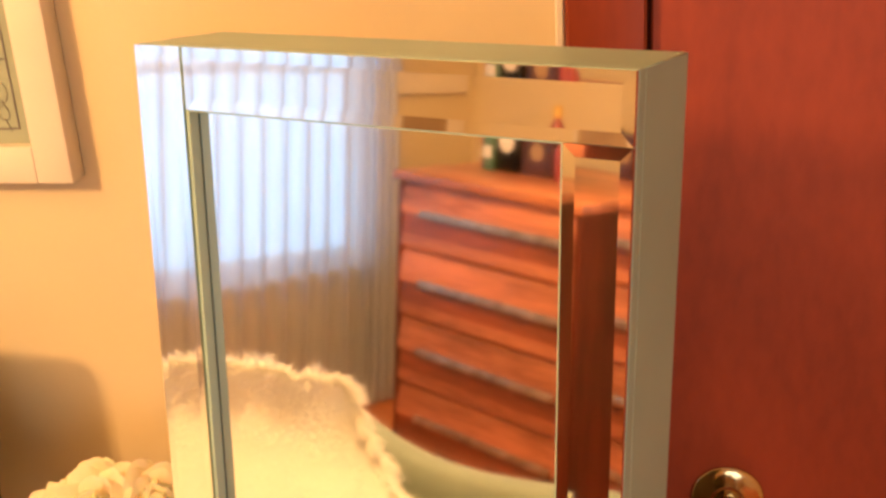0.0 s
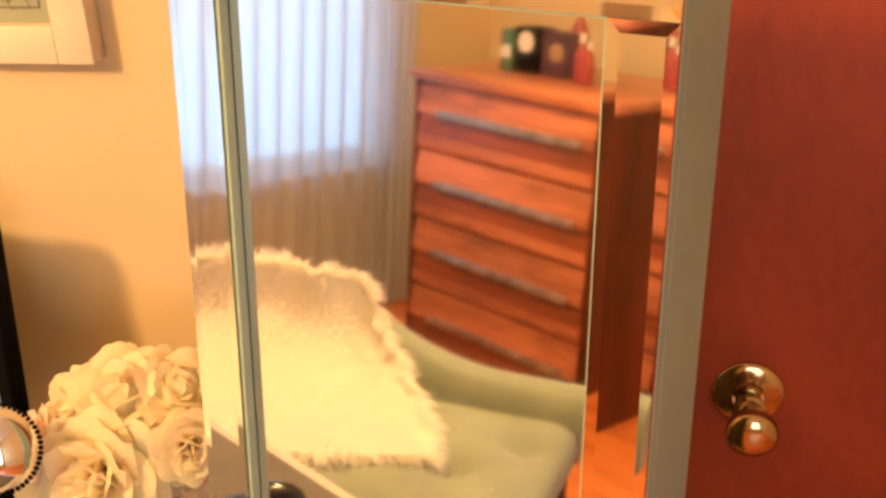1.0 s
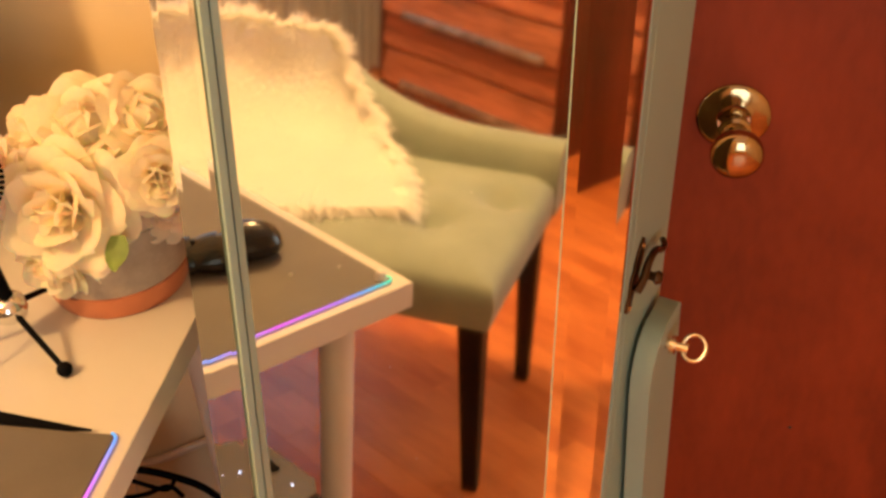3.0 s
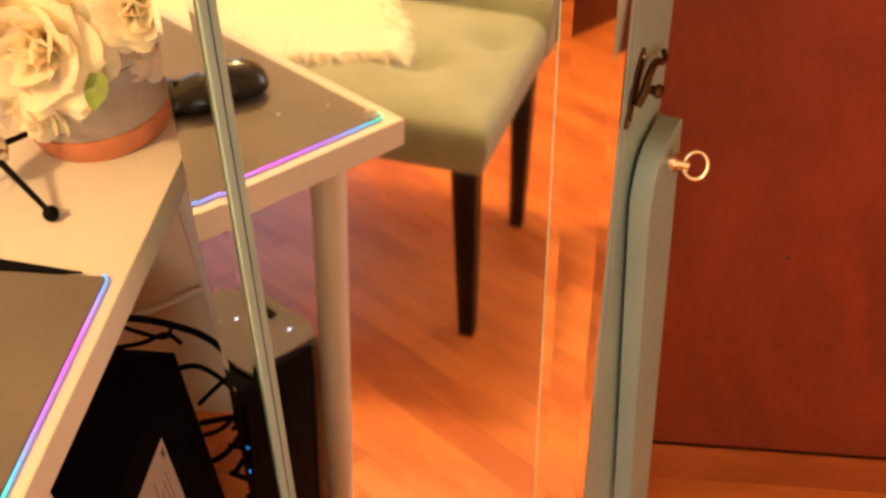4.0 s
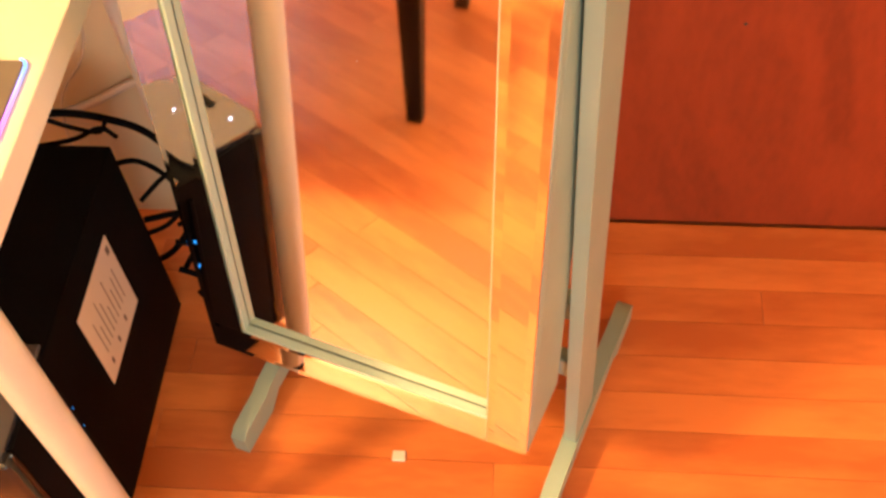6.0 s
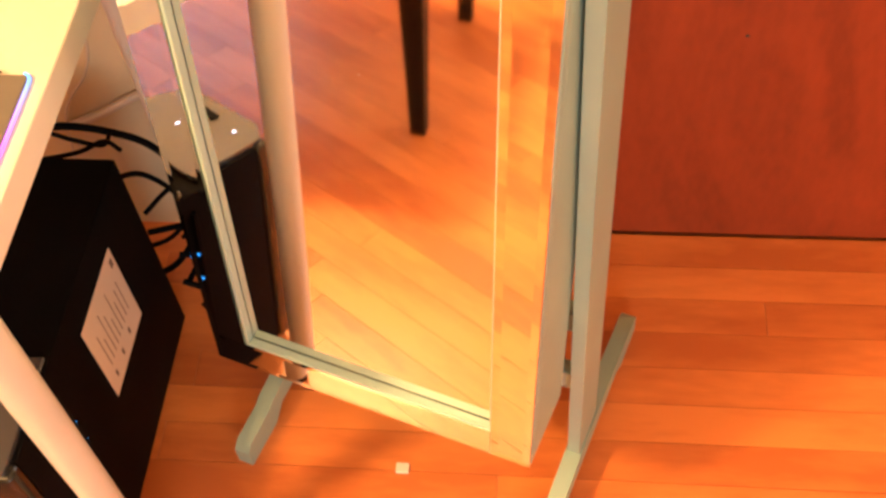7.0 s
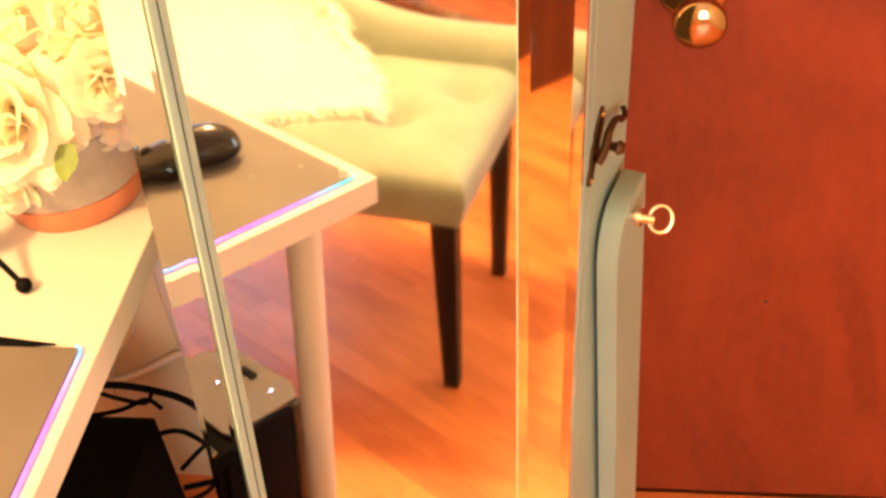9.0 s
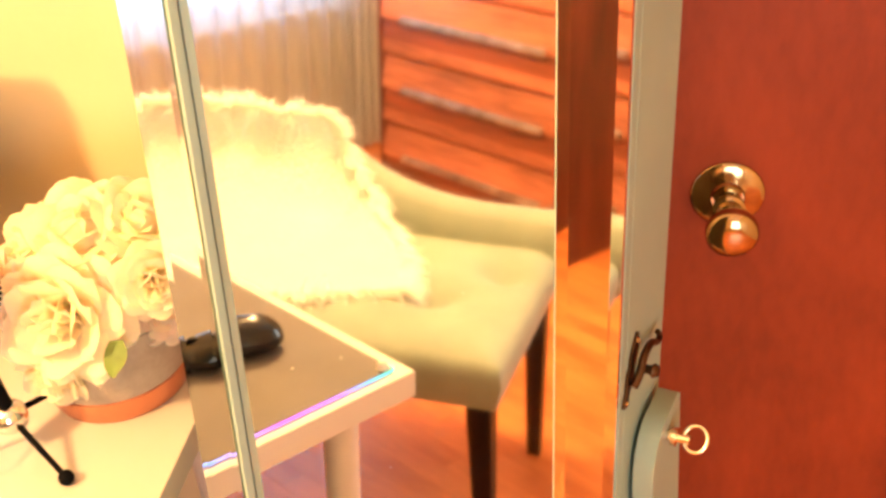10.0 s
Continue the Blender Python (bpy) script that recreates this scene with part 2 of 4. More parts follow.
def smooth_path(points, steps=6):
    """Catmull-Rom through the points."""
    p = [Vector(q) for q in points]
    p = [p[0] * 2 - p[1]] + p + [p[-1] * 2 - p[-2]]
    out = []
    for a, b, c, d in zip(p, p[1:], p[2:], p[3:]):
        for k in range(steps):
            t = k / steps
            out.append(0.5 * ((2 * b) + (c - a) * t + (2 * a - 5 * b + 4 * c - d) * t * t + (3 * b - a - 3 * c + d) * t ** 3))
    return out + [p[-2]]


def extrude_profile(bm, outline, axis, lo, hi):
    """A prism: outline of 2D points, extruded along x (outline is y, z) or y (outline is x, z)."""
    def at(p, w):
        return (w, p[0], p[1]) if axis == "x" else (p[0], w, p[1]) if axis == "y" else (p[0], p[1], w)
    a, b = [bm.verts.new(at(p, lo)) for p in outline], [bm.verts.new(at(p, hi)) for p in outline]
    bm.faces.new(a)
    bm.faces.new(b[::-1])
    for k in range(len(outline)):
        k2 = (k + 1) % len(outline)
        bm.faces.new((a[k], b[k], b[k2], a[k2]))
    return bm


def rounded(bm, offset, segments=2):
    bmesh.ops.bevel(bm, geom=[e for e in bm.edges if len(e.link_faces) == 2 and e.calc_face_angle(0) > 0.5], offset=offset, segments=segments,
                    profile=0.5, affect="EDGES")
    return bm


def setting(name, bm, mat, smooth=None):
    return tagged(part(name, bm, mat, None, "", smooth), kind="structure")


# ---- the room ----
X0, X1, Y0, Y1, HIGH = -2.75, 1.35, -1.75, 1.381, 2.42
THICK = 0.12
setting("subfloor", blocked((X0 - THICK, Y0 - THICK, -0.10), (X1 + THICK, Y1 + THICK, -0.012)), M_GAP)
setting("ceiling", blocked((X0 - THICK, Y0 - THICK, HIGH), (X1 + THICK, Y1 + THICK, HIGH + 0.1)), M_CEILING)
# Unseen opening added in the south wall to house the fill light.
SX0, SX1, SZ0, SZ1 = 0.25, 1.25, 0.40, 1.95
bm = bmesh.new()
block(bm, (X0 - THICK, Y0 - THICK, -0.012), (SX0, Y0, HIGH))
block(bm, (SX1, Y0 - THICK, -0.012), (X1 + THICK, Y0, HIGH))
block(bm, (SX0, Y0 - THICK, -0.012), (SX1, Y0, SZ0))
block(bm, (SX0, Y0 - THICK, SZ1), (SX1, Y0, HIGH))
setting("wall_south", bm, M_WALL)
bm = bmesh.new()
for lo, hi in (((SX0, SZ0), (SX0 + 0.05, SZ1)), ((SX1 - 0.05, SZ0), (SX1, SZ1)), ((SX0 + 0.05, SZ0), (SX1 - 0.05, SZ0 + 0.05)), ((SX0 + 0.05, SZ1 - 0.05), (SX1 - 0.05, SZ1))):
    block(bm, (lo[0], Y0 - 0.09, lo[1]), (hi[0], Y0 - 0.03, hi[1]), 0.006, 1)
setting("added_window", bm, M_WHITE)
setting("wall_east", blocked((X1, Y0, -0.012), (X1 + THICK, Y1, HIGH)), M_WALL)
# door wall, open for the door
DOOR_L, DOOR_R, DOOR_H = 0.1465, 0.955, 2.03
CASE_L = 0.068
bm = bmesh.new()
block(bm, (X0 - THICK, Y1, -0.012), (CASE_L + 0.03, Y1 + THICK, HIGH))
block(bm, (DOOR_R + 0.03, Y1, -0.012), (X1 + THICK, Y1 + THICK, HIGH))
block(bm, (CASE_L + 0.03, Y1, DOOR_H + 0.03), (DOOR_R + 0.03, Y1 + THICK, HIGH))
setting("wall_north", bm, M_WALL)
# window wall, open for the window
WY0, WY1, WZ0, WZ1 = -1.22, 0.25, 0.56, 1.98
bm = bmesh.new()
block(bm, (X0 - THICK, Y0, -0.012), (X0, WY0, HIGH))
block(bm, (X0 - THICK, WY1, -0.012), (X0, Y1, HIGH))
block(bm, (X0 - THICK, WY0, -0.012), (X0, WY1, WZ0))
block(bm, (X0 - THICK, WY0, WZ1), (X0, WY1, HIGH))
setting("wall_west", bm, M_WALL)


def window():
    w = tagged(new("window_1"), "white sash window with daylight behind sheer curtains", "window", kind="structure")
    bm = bmesh.new()
    for lo, hi in (((WY0, WZ0), (WY0 + 0.05, WZ1)), ((WY1 - 0.05, WZ0), (WY1, WZ1)), ((WY0 + 0.05, WZ1 - 0.05), (WY1 - 0.05, WZ1)),
                   ((WY0 + 0.05, WZ0), (WY1 - 0.05, WZ0 + 0.05)), ((WY0 + 0.05, 1.28), (WY1 - 0.05, 1.32))):
        block(bm, (X0 - 0.09, lo[0], lo[1]), (X0 - 0.03, hi[0], hi[1]), 0.006, 1)
    part("window_frame", bm, M_WHITE, w)
    part("window_sill", blocked((X0 - 0.03, WY0 - 0.04, WZ0 - 0.03), (X0 + 0.045, WY1 + 0.04, WZ0), 0.006), M_WHITE, w)
    glass = bpy.data.materials.new("window_glass")
    glass.use_nodes = True
    g = glass.node_tree.nodes["Principled BSDF"]
    g.inputs["Transmission Weight"].default_value, g.inputs["Roughness"].default_value = 1.0, 0.02
    for z0, z1 in ((WZ0 + 0.05, 1.28), (1.32, WZ1 - 0.05)):
        pane = part("pane", blocked((X0 - 0.062, WY0 + 0.05, z0), (X0 - 0.058, WY1 - 0.05, z1)), glass, w)
        pane.visible_shadow = False


window()


def curtain(y0, y1, folds, depth, label):
    """A gathered sheer that hangs to the floor."""
    bm = bmesh.new()
    nu, nv = folds * 16, 12
    grid = []
    for i in range(nu + 1):
        u = i / nu
        col = []
        for j in range(nv + 1):
            v = j / nv
            z = 0.015 + v * 2.06
            a = u * folds * 2 * math.pi
            wob = noise.noise((u * folds * 0.9, v * 1.5, y0 * 3)) * 0.6
            x = X0 + 0.085 + depth * (0.75 + 0.25 * (1 - v)) * math.sin(a + wob) * (0.7 + 0.4 * noise.noise((u * folds * 0.7, 3, y1)))
            y = y0 + (y1 - y0) * u + 0.030 * math.sin(a + 1.1 + 0.5 * wob) * (1 - 0.25 * v)
            col.append(bm.verts.new((x, y, z)))
        grid.append(col)
    for a, b in zip(grid, grid[1:]):
        for j in range(nv):
            bm.faces.new((a[j], b[j], b[j + 1], a[j + 1]))
    c = thing("curtain", pose(0, 0, 0), label, "curtain", "sheer curtains at the window")
    part("curtain_panel", bm, M_SHEER, c, smooth=180)
    return c


curtain(-1.14, 0.42, 17, 0.048, "thin grey sheer curtain drawn over the window")
curtain(-1.262, -1.135, 3, 0.062, "bunched grey curtain hanging beside the window")
rod = thing("curtain_rod", pose(0, 0, 0), "slim dark metal curtain rod above window", "curtain rod")
part("rod", tube(bmesh.new(), [(X0 + 0.085, -1.38, 2.09), (X0 + 0.085, 0.5, 2.09)], 0.012), M_BRONZE, rod, smooth=40)
for y in (-1.2, 0.46):
    part("bracket", blocked((X0, y - 0.01, 2.06), (X0 + 0.09, y + 0.01, 2.078), 0.003, 1), M_BRONZE, rod)


def door():
    d = tagged(new("door_1"), "closed reddish mahogany flush door with brass knob", "door", kind="structure")
    part("door_leaf", blocked((DOOR_L + 0.002, Y1 + 0.003, 0.004), (DOOR_R - 0.002, Y1 + 0.043, DOOR_H - 0.002), 0.002, 1), M_DOOR, d)
    part("casing", blocked((CASE_L, Y1 - 0.012, 0.0), (DOOR_L - 0.002, Y1 + 0.03, DOOR_H + 0.07), 0.003, 1), M_CASING, d)
    part("casing", blocked((DOOR_R + 0.002, Y1 - 0.012, 0.0), (DOOR_R + 0.08, Y1 + 0.03, DOOR_H + 0.07), 0.003, 1), M_CASING, d)
    part("casing", blocked((DOOR_L - 0.002, Y1 - 0.012, DOOR_H + 0.003), (DOOR_R + 0.002, Y1 + 0.03, DOOR_H + 0.07), 0.003, 1), M_CASING, d)
    part("door_stop", blocked((CASE_L + 0.03, Y1 + 0.05, 0.0), (DOOR_R + 0.03, Y1 + THICK, DOOR_H + 0.03)), M_CASING, d)
    for x, z in ((0.358, 0.420),):
        part("nail_hole", lathe(bmesh.new(), [(0, 0.0006), (0.0022, 0.0005), (0.0028, 0)], 10, pose(x, Y1 + 0.003, z, 90)), M_GROOVE, d, "small dark mark")
    m = pose(0.236, Y1 + 0.003, 0.882, 90)
    rose = part("rose", lathe(bmesh.new(), [(0, 0.011), (0.0170, 0.011), (0.0185, 0.0075), (0.024, 0.0062), (0.034, 0.0045), (0.0385, 0.0030), (0.0395, 0.0015), (0.0395, 0)], 48, m), M_BRASS, d,
                "round polished brass rose", smooth=50)
    part("knob", lathe(bmesh.new(), [(0, 0.0895), (0.010, 0.0889), (0.018, 0.0871), (0.0235, 0.0846), (0.0265, 0.0815), (0.027, 0.073), (0.024, 0.064), (0.0175, 0.054), (0.0135, 0.046),
                                     (0.0135, 0.036), (0.0170, 0.034), (0.0170, 0.028), (0.0145, 0.025), (0.0145, 0.010)], 48, m), M_BRASS, d, "polished brass door knob", smooth=50)


door()
trim = setting("trim", blocked((CASE_L - 0.010, Y1 - 0.006, 0.0), (CASE_L - 0.001, Y1 + 0.004, 2.1), 0.002, 1), M_FRAMEWHITE)


# ---- the mirrored jewellery cabinet ----
YAW, LEAN_BACK = -18.61, 5.50
CAB_W, CAB_H, CAB_D, LIFT = 0.393, 1.180, 0.0973, 0.2817
armoire = thing("mirrored_jewellery_armoire", pose(-0.2678, 0.980, 0, 0, 0, YAW),
                "standing grey-green jewellery cabinet with tall mirror front", "cheval mirror")
TIP = pose(0, 0, LIFT) @ pose(0, 0, 0, -LEAN_BACK)


def tipped(bm):
    bmesh.ops.transform(bm, matrix=TIP, verts=bm.verts)
    return bm


def strip(bm, x0, x1, z0, z1, y, bevel=0.0068, drop=-0.00025, thick=0.004):
    """A mirror strip whose ground edges turn the reflection inward, as bevelled glass does; its front lies at y."""
    a = [(x0, y + drop, z0), (x1, y + drop, z0), (x1, y + drop, z1), (x0, y + drop, z1)]
    b = [(x0 + bevel, y, z0 + bevel), (x1 - bevel, y, z0 + bevel), (x1 - bevel, y, z1 - bevel), (x0 + bevel, y, z1 - bevel)]
    c = [(x, y + thick, z) for x, _, z in a]
    va, vb, vc = ([bm.verts.new(p) for p in some] for some in (a, b, c))
    bm.faces.new(vb)
    for k in range(4):
        j = (k + 1) % 4
        bm.faces.new((va[k], va[j], vb[j], vb[k]))
        bm.faces.new((vc[k], vc[j], va[j], va[k]))
    return bm


def build_armoire():
    a = armoire
    bar, rim = 0.0464, 0.0005
    part("body", tipped(blocked((0, 0.0112, 0), (CAB_W, CAB_D, CAB_H), 0.0008, 1)), M_SAGE, a, "painted grey-green wooden case", smooth=40)
    bm = bmesh.new()
    # door: frame of four rails, open in the middle, and its back
    block(bm, (0, -0.0012, 0), (bar, 0.0110, CAB_H), 0.0006, 1)
    block(bm, (CAB_W - bar, -0.0012, 0), (CAB_W, 0.0110, CAB_H), 0.0006, 1)
    block(bm, (bar, -0.0012, CAB_H - bar), (CAB_W - bar, 0.0110, CAB_H), 0.0006, 1)
    block(bm, (bar, -0.0012, 0), (CAB_W - bar, 0.0110, bar), 0.0006, 1)
    frame_ob = part("door_frame", tipped(bm), M_SAGE, a, "grey-green front frame round the mirror")
    # stepped inner lip
    w = 0.0006
    for o, wide, y, y1, mat, tag in ((bar - 0.0015, 0.0030, -0.0046, 0.0052, M_SAGE, "painted inner edge"), (bar, 0.0008, 0.0052, 0.0066, M_GROOVE, "dark shadow gap")):
        bm = bmesh.new()
        for lo, hi in (((o, o), (o + wide, CAB_H - o)), ((CAB_W - o - wide, o), (CAB_W - o, CAB_H - o)), ((o + wide, CAB_H - o - wide), (CAB_W - o - wide, CAB_H - o)),
                       ((o + wide, o), (CAB_W - o - wide, o + wide))):
            block(bm, (lo[0], y, lo[1]), (hi[0], y1, hi[1]))
        part("inner_lip", tipped(bm), mat, frame_ob, tag)
    part("mirror_panel", tipped(blocked((bar + 3 * w, 0.0062, bar + 3 * w), (CAB_W - bar - 3 * w, 0.0092, CAB_H - bar - 3 * w))), M_MIRROR, a, "tall plain mirror panel")
    for x0, x1, z0, z1, ground, rise in ((rim, bar - 0.003, bar, CAB_H - rim, 0.0062, -0.0002), (bar, CAB_W - rim, CAB_H - bar, CAB_H - rim, 0.0084, -0.00042),
                                         (CAB_W - bar, CAB_W - rim, rim, CAB_H - bar - rim, 0.0084, -0.00042), (rim, CAB_W - bar - rim, rim, bar - rim, 0.0062, -0.0002)):
        part("mirror_strip", tipped(strip(bmesh.new(), x0, x1, z0, z1, -0.0055, ground, rise)), M_MIRROR, a, "narrow mirror strip with ground edges")
    # stand
    for side, x0 in ((1, CAB_W + 0.004), (-1, -0.027)):
        x1 = x0 + 0.016
        top, y0, y1, splay = 0.946, 0.083, 0.151, 0.055
        outline = [(y1, 0.05), (y1, top - 0.004), (y1 - 0.004, top)]
        outline += [(y0 + 0.034 * (1 - math.sin(q)), top - 0.05 * (1 - math.cos(q))) for q in (radians(d) for d in (0, 18, 36, 54, 72, 90))] + [(y0, 0.05)]
        bm = extrude_profile(bmesh.new(), [(y + splay * (top - z), z) for y, z in outline], "x", x0, x1)
        part("post", rounded(bm, 0.0055, 3), M_SAGE, a, "upright grey-green stand post", smooth=45)
        # foot: low arch with two pads
        o = [(-0.02, 0), (0.05, 0), (0.075, 0.022), (0.29, 0.022), (0.315, 0), (0.38, 0), (0.38, 0.034), (0.366, 0.045), (0.325, 0.047), (0.30, 0.054), (0.20, 0.064),
             (0.15, 0.064), (0.06, 0.054), (0.045, 0.047), (-0.008, 0.045), (-0.02, 0.034)]
        bm = extrude_profile(bmesh.new(), o, "x", x0 - 0.003, x1 + 0.003)
        part("foot", rounded(bm, 0.004, 2), M_SAGE, a, "curved grey-green stand foot", smooth=45)
    for z in (0.225, 0.355):
        part("cross_rail", blocked((-0.012, 0.142, z - 0.018), (CAB_W + 0.006, 0.162, z + 0.018), 0.003), M_SAGE, a)
    # pivot eye bolt
    bolt = part("eye_bolt", lathe(bmesh.new(), [(0, 0.0), (0.0045, 0.0), (0.0045, 0.004), (0.0075, 0.004), (0.0075, 0.008), (0.0042, 0.0085), (0.0042, 0.018), (0, 0.018)], 20,
                                  pose(CAB_W + 0.0195, 0.120, 0.926, 0, 90, 0)), M_PALE, a, "small pale brass eye bolt", smooth=45)
    ring = [(CAB_W + 0.0415 + 0.0088 * math.cos(q), 0.120 + 0.0064 * math.sin(q), 0.9285 + 0.0078 * math.sin(q)) for q in (2 * math.pi * k / 28 for k in range(28))]
    part("ring", tube(bmesh.new(), ring, 0.0017, 8, True), M_PALE, bolt, "brass ring", smooth=60)
    # hook latch on the side
    X = CAB_W
    # scrolled back plate, flat against the case
    half = [(0.0, 0.0030), (0.10, 0.0052), (0.20, 0.0038), (0.32, 0.0062), (0.45, 0.0078), (0.56, 0.0056), (0.66, 0.0072), (0.80, 0.0060), (0.92, 0.0040), (1.0, 0.0012)]
    foot, tip = Vector((0.007, 0.706)), Vector((0.030, 0.757))
    along = tip - foot
    across = Vector((along.y, -along.x)).normalized()
    outline = [foot + along * u + across * w for u, w in half] + [foot + along * u - across * w for u, w in half[::-1]]
    latch = part("latch_plate", tipped(rounded(extrude_profile(bmesh.new(), [tuple(p) for p in outline], "x", X, X + 0.0022), 0.0005, 1)), M_BRONZE, a, "dark bronze scrolled latch plate", smooth=40)
    for u in (0.07, 0.9):
        p = foot + along * u
        part("screw", tipped(lathe(bmesh.new(), [(0, 0.0014), (0.0016, 0.0011), (0.0022, 0)], 12, pose(X + 0.0022, p.x, p.y, 0, 90, 0))), M_BRASS, latch, "worn bright screw head", smooth=60)
    line = smooth_path([(X + 0.005, 0.013, 0.722), (X + 0.007, 0.020, 0.729), (X + 0.007, 0.028, 0.738), (X + 0.007, 0.038, 0.741), (X + 0.007, 0.048, 0.739), (X + 0.007, 0.058, 0.733),
                        (X + 0.007, 0.066, 0.733), (X + 0.006, 0.063, 0.739)], 5)
    part("hook", tipped(tube(bmesh.new(), line, [0.0034 - 0.0013 * k / len(line) for k in range(len(line))], 10)), M_BRONZE, latch, "bronze swivel hook", smooth=60)
    part("latch_knob", tipped(lathe(bmesh.new(), [(0, 0.015), (0.0038, 0.0145), (0.0056, 0.011), (0.0034, 0.008), (0.0034, 0.0)], 16, pose(X, 0.042, 0.719, 0, 90, 0))), M_BRONZE, latch, smooth=60)
    rng = random.Random(21)
    for k in range(6):
        x, z = rng.uniform(0.09, CAB_W - 0.08), rng.uniform(0.45, 1.08)
        part("dust_speck", tipped(lathe(bmesh.new(), [(0, 0.0003), (rng.uniform(0.0004, 0.0007), 0.0)], 7, pose(x, 0.0062, z, 90))), M_PAPER, a, "pale dust speck on mirror")


build_armoire()

# ---- desk and what stands on it ----
DESK_Z, DESK_R, DESK_F, DESK_B = 0.741, -0.319, 0.709, 1.312
desk = thing("desk", pose(-0.9, 1.0, 0), "white laminate desk with round white legs", "desk")
INV = pose(0.9, -1.0, 0)


def local(bm, inv):
    bmesh.ops.transform(bm, matrix=inv, verts=bm.verts)
    return bm


part("desktop", local(blocked((DESK_R - 1.5, DESK_F, DESK_Z - 0.034), (DESK_R, DESK_B, DESK_Z), 0.0015, 2), INV), M_WHITE, desk)
for x in (DESK_R - 0.045, DESK_R - 1.45):
    for y in (DESK_F + 0.08, DESK_B - 0.07):
        leg = part("leg", local(lathe(bmesh.new(), [(0, 0.0), (0.015, 0.0), (0.0155, 0.012), (0.017, 0.0125), (0.0215, 0.695), (0.0215, 0.700), (0.035, 0.7005), (0.035, 0.7065), (0, 0.7065)], 28,
                                      pose(x, y, 0)), INV), M_WHITE, desk, "round white metal leg", smooth=45)
        part("foot_cap", local(lathe(bmesh.new(), [(0.0158, 0.0), (0.0158, 0.011), (0.0151, 0.0112), (0.0151, 0.0)], 24, pose(x, y, 0)), INV), M_BLACK, leg, "black rubber foot")


def desk_mat():
    x0, x1, y0, y1 = -1.14, -0.334, 0.726, 0.984
    t = thing("mouse_mat", pose(x0, y0, DESK_Z), "dark grey extended mouse mat with glowing rim", "mouse mat")
    lx, ly = x1 - x0, y1 - y0
    part("mat_cloth", rounded(blocked((0.0025, 0.0025, 0.0), (lx - 0.0025, ly - 0.0025, 0.004)), 0.0012), M_MAT, t)
    r = 0.010
    line = [(lx - 0.022, 0.0012, 0.003), (lx - r, 0.0012, 0.003)] + [(lx - r + r * math.cos(radians(a)), r + r * math.sin(radians(a)), 0.003) for a in (-70, -45, -20)]
    line += [(lx, r + (ly - 2 * r) * k / 8, 0.003) for k in range(9)] + [(lx - r + r * math.cos(radians(a)), ly - r + r * math.sin(radians(a)), 0.003) for a in (20, 45, 70)]
    part("light_strip", tube(bmesh.new(), line, 0.0015, 8), M_RGB, t, "thin glowing colour light strip", smooth=60)
    for x, y, r in ((-0.418, 0.815, 0.0016), (-0.398, 0.758, 0.0012), (-0.56, 0.79, 0.0014)):
        c = thing("crumb", pose(x, y, DESK_Z + 0.004), "tiny pale crumb lying on mouse mat", "crumb", "crumbs on the mat")
        part("grain", lathe(bmesh.new(), [(0, r * 1.2), (r * 0.8, r * 0.8), (r, 0.0)], 7), M_PAPER, c)
    b = thing("cable_clip", pose(-0.345, 0.738, DESK_Z + 0.004), "small clear plastic knob on mat corner", "knob")
    part("cap", lathe(bmesh.new(), [(0, 0.010), (0.004, 0.0095), (0.0065, 0.006), (0.006, 0.002), (0.0075, 0.0)], 20), M_PAPER, b, smooth=60)


desk_mat()
# Black sheet added in place of the dark wedge of shade behind the mat.
dark_wedge = thing("notebook", pose(-0.70, 0.990, DESK_Z + 0.004), "thin black sheet added for dark shade along mouse mat rear edge", "notebook")
part("wedge_sheet", rounded(extrude_profile(bmesh.new(), [(-0.16, -0.008), (0.318, -0.010), (0.340, -0.0075), (0.0, 0.036), (-0.16, 0.056)], "z", 0.0003, 0.0030), 0.0008, 1), M_BLACK, dark_wedge, smooth=40)


def mouse():
    t = thing("computer_mouse", pose(-0.498, 0.838, DESK_Z + 0.004, 0, 0, 118) @ Matrix.Diagonal((1.04, 1.1, 1.18, 1)), "glossy black computer mouse lying on mat", "mouse")
    bm = bmesh.new()
    bmesh.ops.create_uvsphere(bm, u_segments=32, v_segments=16, radius=1)
    for v in bm.verts:
        x, y, z = v.co
        w = 0.031 * (1 - 0.12 * math.cos(x * 2.2)) + 0.003 * x * x
        v.co = (0.056 * x, w * y, max(0.0, 0.012 + z * (0.026 - 0.008 * x) if z > 0 else 0.012 + 0.012 * z * 1.2))
    part("shell", bm, M_GLOSSBLACK, t, smooth=180)
    part("scroll_wheel", lathe(bmesh.new(), [(0, -0.003), (0.008, -0.003), (0.009, 0), (0.008, 0.003), (0, 0.003)], 18, pose(0.034, 0, 0.0235, 90)), M_BLACK, t, smooth=60)


mouse()


# ---- flower pot ----
POT = (-0.412, 1.222)


